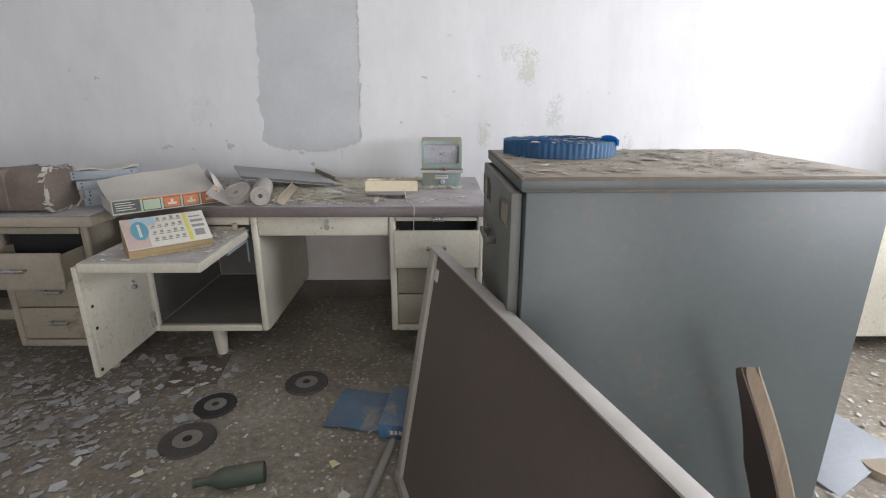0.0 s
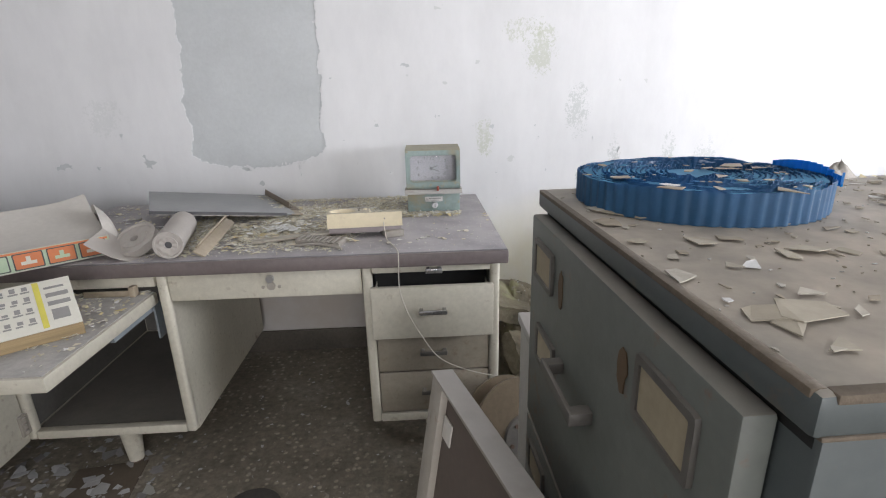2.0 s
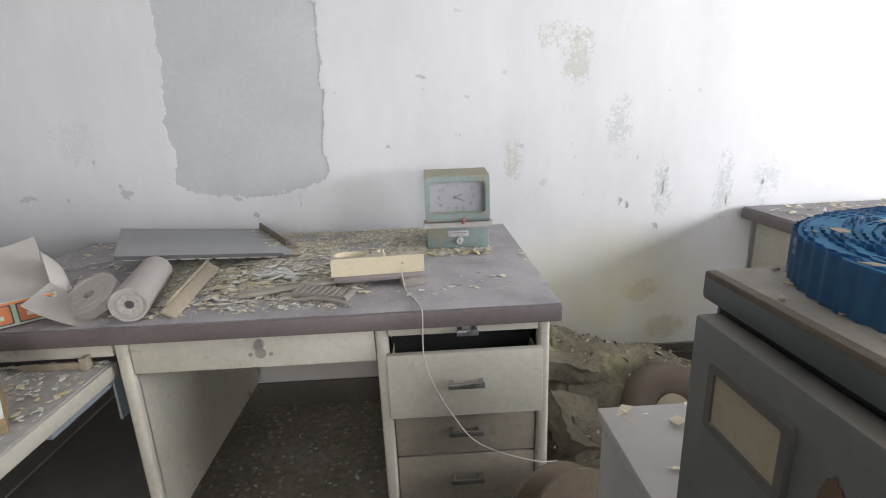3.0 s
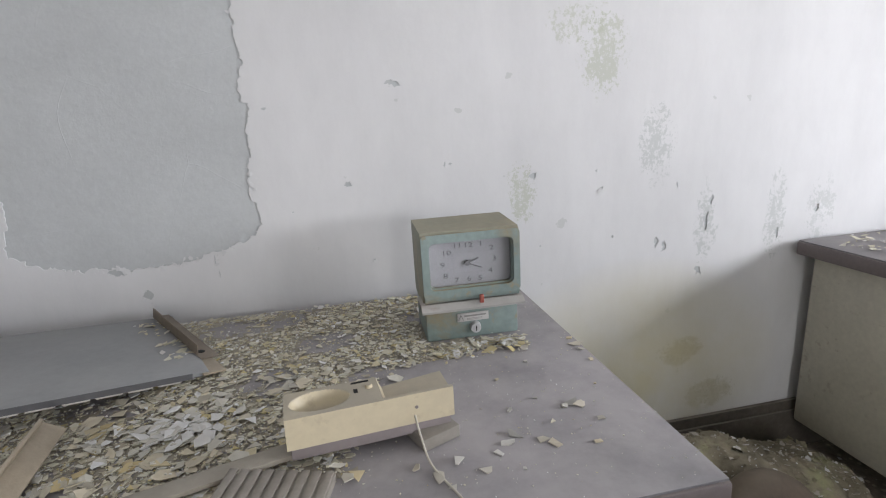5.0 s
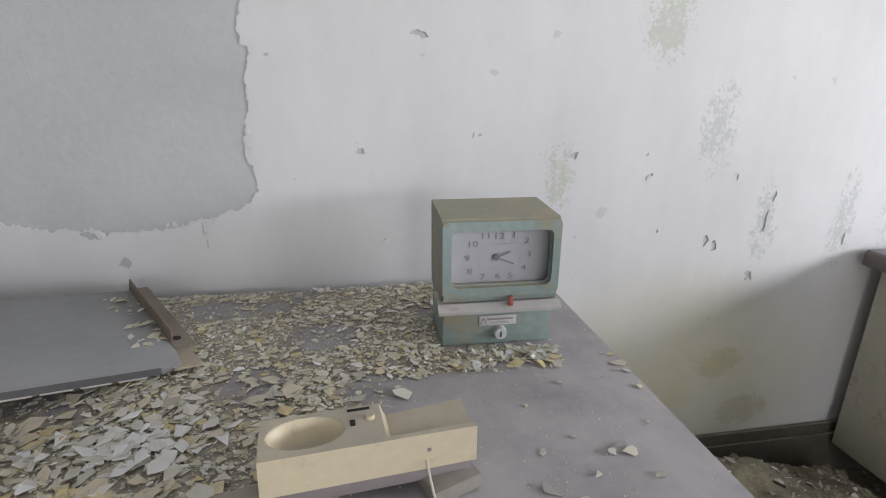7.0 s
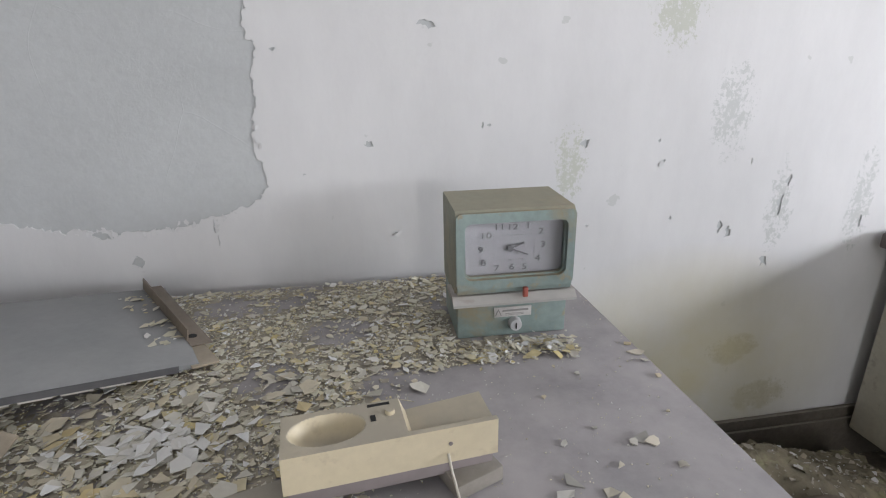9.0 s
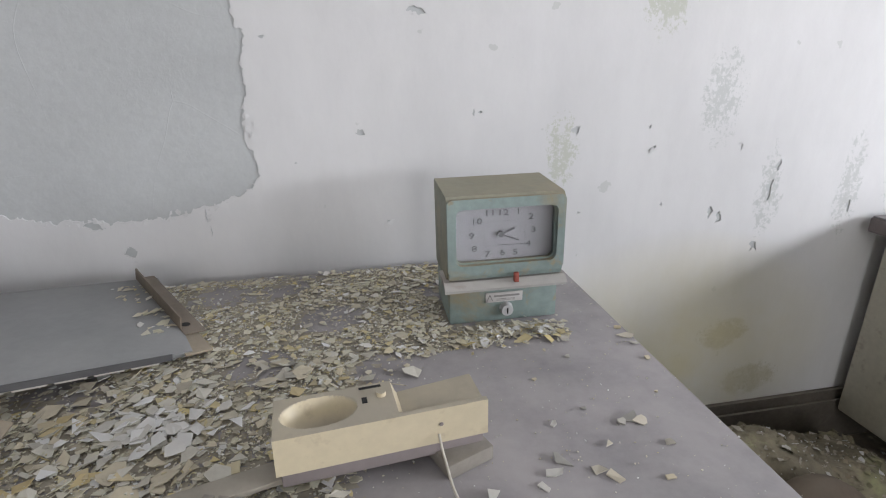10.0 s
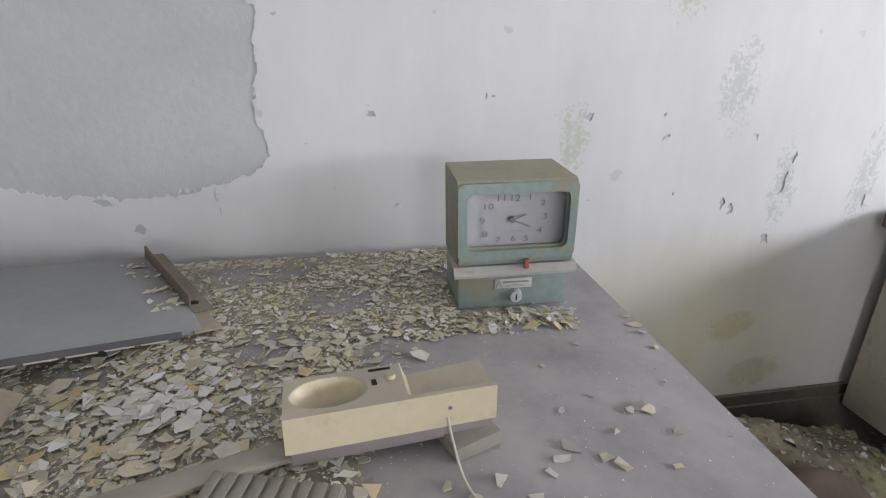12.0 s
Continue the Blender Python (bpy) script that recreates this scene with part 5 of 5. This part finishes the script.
# ---- on the floor ----


def cutting_disc(x, y, r, label, grit=GRIT):
    t = thing("cutting_disc", (x, y, 0), label, "grinding disc", "discs on the floor")
    part("disc", rod(bmesh.new(), (x, y, 0.001), (x, y, 0.012), r, r - 0.002, 40), grit, t)
    part("label", rod(bmesh.new(), (x, y, 0.0115), (x, y, 0.0132), r * 0.52, r * 0.51, 36), GRIT_CENTRE, t, "pale paper disc label")
    part("hole", rod(bmesh.new(), (x, y, 0.0130), (x, y, 0.0144), r * 0.17, r * 0.17, 20), GRIT, t)


cutting_disc(-0.905, 1.741, 0.083, "dark abrasive disc with a pale round label")
cutting_disc(-0.915, 1.528, 0.098, "dusty abrasive disc with a grey centre", GRIT_DUSTY)
cutting_disc(-0.577, 1.903, 0.092, "dusty abrasive disc with a pale dusty centre", GRIT_DUSTY)

solo("blue_folder", sheet(bmesh.new(), 12, 10, lambda u, v: (-0.44 + 0.30 * u + 0.045 * v, 1.60 + 0.235 * v - 0.05 * u, 0.010 + 0.012 * abs(noise.noise((u * 2, v * 2, 0))) + 0.012 * v * (1 - u)), 0.004), BLUE_CARD,
     "faded blue folder with stained patches on the floor", "folder")
bb = thing("blue_box", (-0.13, 1.62, 0), "small blue printed cardboard box", "box")
BB = pose(-0.222, 1.538, 0, 0, 0, -8)
part("carton", boxes((0, 0.16, 0, 0.25, 0.0, 0.062), bevel=0.002, m=BB), BLUE_CARD, bb)
bm = bmesh.new()
for k in range(4):
    box(bm, 0.045 + k * 0.016, 0.056 + k * 0.016, -0.0012, -0.0002, 0.022, 0.038, m=BB)
part("lettering_bars", bm, PRINT, bb)
btl = thing("bottle", (-0.66, 1.31, 0), "dusty green bottle lying on its side", "bottle")
bm = bmesh.new()
prof = [(0.0, 0.002), (0.0, 0.030), (0.004, 0.034), (0.120, 0.034), (0.140, 0.031), (0.160, 0.020), (0.178, 0.0135), (0.205, 0.0130), (0.207, 0.015), (0.216, 0.015), (0.217, 0.008)]
q = pose(-0.566, 1.335, 0.0345, 0, 0, 194)
loops = [[bm.verts.new(q @ Vector((a, r * math.cos(k * math.tau / 24), r * math.sin(k * math.tau / 24)))) for k in range(24)] for a, r in prof]
for a, b in zip(loops, loops[1:]):
    for k in range(24):
        bm.faces.new((a[k], a[(k + 1) % 24], b[(k + 1) % 24], b[k]))
bm.faces.new(loops[0])
bm.faces.new(loops[-1][::-1])
part("glass", bm, GREEN_GLASS, btl)
solo("grey_tube", tube(bmesh.new(), [(-0.165, 1.50, 0.016), (-0.20, 1.33, 0.016), (-0.245, 1.12, 0.016), (-0.27, 1.0, 0.016)], 0.014, 14), PIPE, "straight grey tube lying on the floor", "tube")
solo("thin_floor_board", boxes((-0.11, 0.11, -0.13, 0.13, 0.0, 0.004), bevel=0.001, m=pose(-1.10, 2.02, 0.001, 0, 0, 8)), RUBBER, "dark square of lifted floor covering", "floor tile")
gp = solo("grey_sheet", boxes((-0.19, 0.19, -0.14, 0.14, -0.003, 0.003), bevel=0.001, m=pose(1.36, 1.45, 0.035, 9, -4, 28)), DARK_SHEET, "bent grey metal sheet lying on rubble", "metal sheet")


def lump(u, v):
    a, e = u * math.tau, v
    r = 0.14 * (1 - e) * (1 + 0.35 * noise.noise((math.cos(a) * 1.5, math.sin(a) * 1.5, e * 3)))
    return (1.42 + r * math.cos(a), 2.34 + 0.9 * r * math.sin(a), RIGHT_Z + 0.155 * e ** 0.8 * (1 + 0.2 * noise.noise((a, e * 4, 2))))


solo("plaster_lump", sheet(bmesh.new(), 40, 14, lump), LUMP, "lump of broken plaster on the flake-strewn desk", "plaster lump")
solo("wooden_bead", rod(bmesh.new(), (1.50, 1.36, 0.0), (1.50, 1.36, 0.025), 0.07, 0.07, 24), TAN, "round wooden offcut under the sheet", "wood offcut")

# ---- the corner by the wall: rubble, a wheel and a reel ----


def mound(u, v):
    x, y = 0.262 + 0.93 * u, 1.95 + 0.92 * v
    back = max(0.0, 0.43 - 0.37 * (x - 0.28)) * math.exp(-((y - 2.63 + 0.10 * (x - 0.3)) / 0.19) ** 2)
    front = max(0.0, 0.27 - 0.30 * (x - 0.28)) * math.exp(-((y - 2.34 - 0.10 * (x - 0.3)) / 0.12) ** 2)
    h = max(back, front) * (1 + 0.16 * noise.noise((x * 5, y * 5, 0)))
    h += 0.016 + 0.022 * noise.noise((x * 9, y * 9, 5)) + 0.010 * noise.noise((x * 26, y * 26, 9)) + 0.004 * noise.noise((x * 80, y * 80, 3))
    h += 0.13 * max(0.0, (y - 2.45) / 0.45) * min(1.0, max(0.0, (x - 0.4) * 3))
    edge = min(1.0, min(u, 1 - u, v, 1 - v) * 12)
    return (x, y, max(0.001, h) * (0.3 + 0.7 * edge))


solo("rubble_heap", sheet(bmesh.new(), 150, 150, mound), RUBBLE, "heap of brown mossy rubble and rotten insulation", "rubble", kind="stuff")



def slab(x, y, z, size, turn, seed):
    """One broken, crumbling slab of insulation board lying on the heap."""
    bm = bmesh.new()
    bmesh.ops.create_cube(bm, size=1.0)
    bmesh.ops.subdivide_edges(bm, edges=bm.edges, cuts=11, use_grid_fill=True)
    m = pose(x, y, z, *turn) @ Matrix.Diagonal((*size, 1))
    for v in bm.verts:
        p = m @ v.co
        v.co = p + noise.noise_vector(p * 9 + Vector((seed, 0, 0))) * 0.016 + noise.noise_vector(p * 34) * 0.008 + noise.noise_vector(p * 80) * 0.003
    solo("insulation_slab", bm, RUBBLE, "crumbling mossy slab of insulation lying on the rubble", "insulation slab", "slabs on the rubble", at=(x, y, z))


for k, row in enumerate(((0.36, 2.60, 0.345, (0.26, 0.24, 0.07), (14, 22, 12)), (0.55, 2.70, 0.245, (0.28, 0.20, 0.06), (8, 16, -14)), (0.37, 2.36, 0.215, (0.20, 0.18, 0.06), (30, 26, 20)),
                         (0.50, 2.50, 0.225, (0.22, 0.16, 0.06), (22, 20, -24)), (0.80, 2.74, 0.135, (0.24, 0.18, 0.05), (5, 12, 8)))):
    slab(*row, k * 3.1)

wheel = thing("rusty_wheel", (0.70, 2.42, 0.06), "rusty brown wheel with a pale hub half buried in rubble", "wheel")
WM = pose(0.685, 2.40, 0.20, 58, 0, 10)
bm = bmesh.new()
n, mN = 44, 14
vs = [[bm.verts.new(WM @ Vector(((0.115 + 0.055 * math.cos(b)) * math.cos(a), (0.115 + 0.055 * math.cos(b)) * math.sin(a), 0.045 * math.sin(b))))
       for b in (k * math.tau / mN for k in range(mN))] for a in (i * math.tau / n for i in range(n))]
for i in range(n):
    for k in range(mN):
        bm.faces.new((vs[i][k], vs[(i + 1) % n][k], vs[(i + 1) % n][(k + 1) % mN], vs[i][(k + 1) % mN]))
part("tyre", bm, RUBBER, wheel)
part("rim", rod(bmesh.new(), WM @ Vector((0, 0, -0.02)), WM @ Vector((0, 0, 0.03)), 0.075, 0.068, 32), TAN, wheel, "dusty pale rim")
part("hub", rod(bmesh.new(), WM @ Vector((0, 0, 0.028)), WM @ Vector((0, 0, 0.05)), 0.035, 0.03, 24), RUST, wheel)

reel = thing("cable_reel", (0.20, 1.86, 0.0), "tan fibre cable reel with a grey hub leaning by the desk", "cable reel")
RM = pose(0.235, 1.885, 0.262, 66, 0, 24)
part("flange", rod(bmesh.new(), RM @ Vector((0, 0, -0.012)), RM @ Vector((0, 0, -0.002)), 0.150, 0.150, 48), TAN_DARK, reel)
part("flange", rod(bmesh.new(), RM @ Vector((0, 0, -0.09)), RM @ Vector((0, 0, -0.08)), 0.150, 0.150, 48), TAN_DARK, reel)
part("drum", rod(bmesh.new(), RM @ Vector((0, 0, -0.081)), RM @ Vector((0, 0, -0.011)), 0.10, 0.10, 32), RUBBER, reel)
hubp = part("hub_plate", rod(bmesh.new(), RM @ Vector((0.01, -0.03, -0.003)), RM @ Vector((0.01, -0.03, 0.006)), 0.075, 0.072, 28), DULL_STEEL, reel, "grey hub plate")
bm = bmesh.new()
for k in range(6):
    a = k * math.tau / 6
    rod(bm, RM @ Vector((0.01 + 0.055 * math.cos(a), -0.03 + 0.055 * math.sin(a), 0.004)), RM @ Vector((0.01 + 0.055 * math.cos(a), -0.03 + 0.055 * math.sin(a), 0.010)), 0.006, 0.006, 8)
part("bolt", bm, RUST, hubp)
part("axle_hole", rod(bmesh.new(), RM @ Vector((0.012, -0.03, 0.005)), RM @ Vector((0.012, -0.03, 0.0072)), 0.030, 0.030, 20), BLACK, hubp, "dark axle hole")

# ---- paint flakes ----


def scatter(name, count, spot, lo, hi, tilt, material, label, seed, curl=0.25):
    r = random.Random(seed)
    verts, faces = [], []
    for i in range(count):
        p = spot(r)
        if p:
            flake(verts, faces, r, p, lo + (hi - lo) * r.random() ** 2.4, tilt, 0.0008, curl)
    return tagged(new(name, flake_mesh(name, verts, faces, material)), label, "paint flakes", kind="stuff")


def drift_limit(y):
    """How far to the right the drift of flakes reaches at depth y."""
    if y > 2.56:
        return 0.04 if y < 2.80 else 0.10
    if y > 2.475:
        return -0.115 + 0.225 * ((y - 2.475) / 0.085) ** 0.5
    return -0.16 - 0.30 * (2.475 - y)


def on_desk(r):
    x, y = r.uniform(-0.86, 0.16), r.uniform(2.10, 2.875)
    k = drift_limit(y) - x + 0.06 * noise.noise((x * 9, y * 9, 4)) + 0.02 * noise.noise((x * 30, y * 30, 6))
    if r.random() > max(0.0, min(1.0, k / 0.06)) * min(1.0, 0.42 + (y - 2.12) * 4.0):
        return None
    if -0.085 < x < 0.125 and 2.555 < y < 2.72:
        return None
    if noise.noise((x * 7, y * 7, 12)) < -0.22 and r.random() < 0.75:
        return None
    return (x, y, DESK_Z + 0.0008 + abs(r.gauss(0, 0.0022)))


bm = bmesh.new()
dust_rnd = random.Random(40)
CELL = 0.0125
for i in range(int(0.97 / CELL)):
    for j in range(int(0.77 / CELL)):
        x, y = -0.81 + i * CELL, 2.10 + j * CELL
        edge = drift_limit(y) - 0.03 - x + 0.10 * noise.noise((x * 8, y * 8, 4)) + 0.03 * noise.noise((x * 50, y * 50, 1))
        if edge > 0.02 and (y - 2.10) + 0.10 * noise.noise((x * 10, y * 10, 8)) > 0.10 and noise.noise((x * 7, y * 7, 12)) + 0.3 * noise.noise((x * 40, y * 40, 2)) > -0.30:
            vs = [bm.verts.new((x + a * CELL + dust_rnd.uniform(-0.004, 0.004), y + b * CELL + dust_rnd.uniform(-0.004, 0.004), DESK_Z + 0.0006 + dust_rnd.random() * 0.0004)) for a, b in ((0, 0), (1, 0), (1, 1), (0, 1))]
            bm.faces.new(vs)
solo("settled_dust", bm, DUST_BED, "brown-grey dust settled among the flakes", "dust", kind="stuff", smooth=False)
scatter("paint_flakes", 11000, on_desk, 0.005, 0.027, 0.13, FLAKES, "drift of broken cream and grey paint flakes on the desk", 1, 0.08)
scatter("paint_flakes", 24000, on_desk, 0.002, 0.008, 0.2, FLAKES, "fine crumbs of paint among the flakes on the desk", 31)
scatter("paint_flakes", 2600, lambda r: (r.uniform(-1.3, 0.22), r.uniform(2.07, 2.87), DESK_Z + 0.0004), 0.0012, 0.004, 0.2, FLAKES, "fine paint dust on the desk top", 32)
scatter("paint_flakes", 320, lambda r: (r.uniform(-0.07, 0.12), r.gauss(2.515, 0.02), DESK_Z + 0.001 + abs(r.gauss(0, 0.004))), 0.006, 0.028, 0.2, FLAKES,
        "paint flakes piled before the time clock", 2)
scatter("paint_flakes", 46, lambda r: (lambda v: tuple(BM @ Vector((bl + 0.004 - 0.16 * (v - 0.06) - abs(r.gauss(0, 0.022)), v, 0.0012))))(r.uniform(0.08, 0.34)), 0.006, 0.030, 0.12, FLAKES,
        "paint flakes caught against the angle bar", 33, 0.1)
scatter("paint_flakes", 60, lambda r: (r.gauss(-0.50, 0.05), r.gauss(2.375, 0.03), DESK_Z + 0.006 + abs(r.gauss(0, 0.002))), 0.022, 0.046, 0.10, FLAKES_WHITE,
        "heap of larger white paint flakes on the desk", 34, 0.1)
scatter("paint_flakes", 500, lambda r: (r.uniform(-1.33, -0.72), r.uniform(2.2, 2.85), DESK_Z + 0.001 + abs(r.gauss(0, 0.003))), 0.006, 0.03, 0.15, FLAKES, "paint flakes behind the paper rolls", 3)
scatter("paint_flakes", 620, lambda r: (r.uniform(-1.25, -0.845), min(2.10, max(1.66, r.gauss(1.98, 0.16))), 0.652 + abs(r.gauss(0, 0.002))), 0.005, 0.03, 0.12, FLAKES, "paint flakes on the typewriter shelf", 4)
scatter("paint_flakes", 420, lambda r: (r.uniform(0.155, 0.84), r.uniform(0.92, 1.39), 1.0612), 0.002, 0.006, 0.05, FLAKES_FLOOR, "crumbs of paint on the cabinet top", 51)
scatter("paint_flakes", 320, lambda r: (r.uniform(0.155, 0.815), r.uniform(0.92, 1.39), 1.0618 + abs(r.gauss(0, 0.0008))), 0.010, 0.050, 0.03, FLAKES_LID, "loose paint flakes on the cabinet top", 5, 0.12)
scatter("paint_flakes", 40, lambda r: (lambda a, q: (CX + q * math.cos(a), CY + q * math.sin(a), CZ + CH - 0.001 + abs(r.gauss(0, 0.001))))(r.uniform(0, math.tau), 0.145 * math.sqrt(r.random())),
        0.006, 0.040, 0.03, FLAKES_LID, "paint flakes on the blue coil", 6, 0.05)
scatter("paint_flakes", 1500, lambda r: (r.uniform(1.215, 2.75), r.uniform(2.10, 2.88), RIGHT_Z + 0.001 + abs(r.gauss(0, 0.004))), 0.008, 0.045, 0.2, FLAKES, "thick drift of paint flakes on the desk", 7)
scatter("paint_flakes", 130, lambda r: (r.uniform(0.2, 0.79), r.uniform(1.43, 1.70), 0.7195 + abs(r.gauss(0, 0.003))), 0.008, 0.05, 0.12, FLAKES, "paint flakes on the low cabinet", 8)


def on_floor(r):
    x, y = r.uniform(-3.0, 2.8), r.uniform(-0.6, 2.85)
    if -0.15 < x < 0.84 and 0.9 < y < 1.72:
        return None
    if -1.0 < x < 0.25 and y > 2.15 and r.random() < 0.25:
        return None
    return (x, y, 0.001 + abs(r.gauss(0, 0.002)))


scatter("floor_debris", 13000, on_floor, 0.004, 0.026, 0.10, FLAKES_FLOOR, "small paint flakes and grit strewn on the floor", 9)
scatter("floor_debris", 1000, lambda r: (min(-0.95, r.gauss(-1.5, 0.36)), r.gauss(1.72, 0.32), 0.003 + abs(r.gauss(0, 0.002))), 0.015, 0.075, 0.05, FLAKES_PALE, "large white paint flakes lying on the floor", 10, 0.08)
scatter("floor_debris", 700, lambda r: (r.uniform(0.9, 2.7), r.uniform(0.4, 2.1), 0.003 + abs(r.gauss(0, 0.003))), 0.010, 0.065, 0.09, FLAKES_PALE, "pale paint flakes on the floor by the window", 12, 0.12)
scatter("floor_debris", 1700, lambda r: (lambda q: (q[0], q[1], q[2] + 0.001))(mound(r.uniform(0.02, 0.98), r.uniform(0.02, 0.98))), 0.004, 0.030, 0.45, FLAKES_FLOOR, "debris among the rubble", 13, 0.1)
scatter("floor_debris", 1400, lambda r: (lambda q: (q[0], q[1], q[2] + 0.001))(mound(r.uniform(0.02, 0.98), r.uniform(0.02, 0.98))), 0.004, 0.040, 0.5, RUBBLE, "brown crumbs of rubble", 14)

# Single flakes that lie apart on the bare part of the desk and on the floor.
rnd = random.Random(21)


def single(x, y, z, size, label, tilt=0.06):
    verts, faces = [], []
    flake(verts, faces, rnd, (0, 0, 0), size, tilt, 0.0014, 0.15)
    ob = new("paint_flake", flake_mesh("paint_flake", verts, faces, FLAKE_ONE))
    ob.location = (x, y, z - min(v[2] for v in verts) + 0.0004)
    tagged(ob, label, "paint flake", "single paint flakes")


for x, y, s in ((0.105, 2.278, 0.030), (0.118, 2.268, 0.026), (0.092, 2.272, 0.022), (-0.028, 2.205, 0.028), (-0.012, 2.222, 0.030), (-0.045, 2.19, 0.024), (0.026, 2.198, 0.026), (0.038, 2.188, 0.022),
                (0.055, 2.236, 0.018), (0.130, 2.225, 0.016), (0.006, 2.285, 0.014), (0.055, 2.305, 0.012), (0.085, 2.43, 0.012), (0.012, 2.382, 0.011), (0.10, 2.175, 0.016), (-0.02, 2.15, 0.014), (0.17, 2.32, 0.009), (0.207, 2.47, 0.034), (0.209, 2.445, 0.022), (0.206, 2.50, 0.018), (0.204, 2.40, 0.012), (-0.135, 2.165, 0.030), (-0.105, 2.185, 0.026), (-0.16, 2.19, 0.024), (-0.12, 2.14, 0.018), (-0.07, 2.16, 0.02)):
    single(x, y, DESK_Z, s, "small broken paint flake on the desk top", 0.12)
for x, y, s in ((-0.93, 2.015, 0.075), (-1.16, 1.92, 0.085), (-1.07, 1.845, 0.07), (-1.02, 1.90, 0.06), (-1.27, 1.80, 0.12), (-1.34, 1.86, 0.10), (-0.36, 1.40, 0.055), (-0.60, 1.30, 0.04), (-0.71, 1.55, 0.04),
                (-0.30, 1.25, 0.05), (-0.80, 1.60, 0.035), (-1.24, 1.42, 0.06), (-1.0, 1.36, 0.045), (-0.52, 1.28, 0.05)):
    single(x, y, 0.004, s, "white paint flake on the floor", 0.03)

# The larger flakes at the front of the drift, one by one.
drift = bpy.data.objects["paint_flakes"]
rnd = random.Random(77)
FORMS = []
for k in range(14):
    verts, faces = [], []
    flake(verts, faces, rnd, (0, 0, 0), rnd.uniform(0.016, 0.037), 0.02, 0.0009, 0.16)
    FORMS.append(flake_mesh("flake", verts, faces, FLAKE_WARM))
made = 0
while made < 270:
    x, y = rnd.uniform(-0.68, -0.12), rnd.uniform(2.16, 2.52)
    if x > -0.17 + 0.5 * (y - 2.30) or (-0.35 < x < -0.09 and 2.22 < y < 2.31) or rnd.random() < (x + 0.68) * 1.3:
        continue
    ob = new("flake", rnd.choice(FORMS))
    ob.parent = drift
    ob.location = (x, y, DESK_Z + 0.003 + rnd.random() * 0.003)
    ob.rotation_euler = (rnd.gauss(0, 0.14), rnd.gauss(0, 0.14), rnd.uniform(0, math.tau))
    made += 1
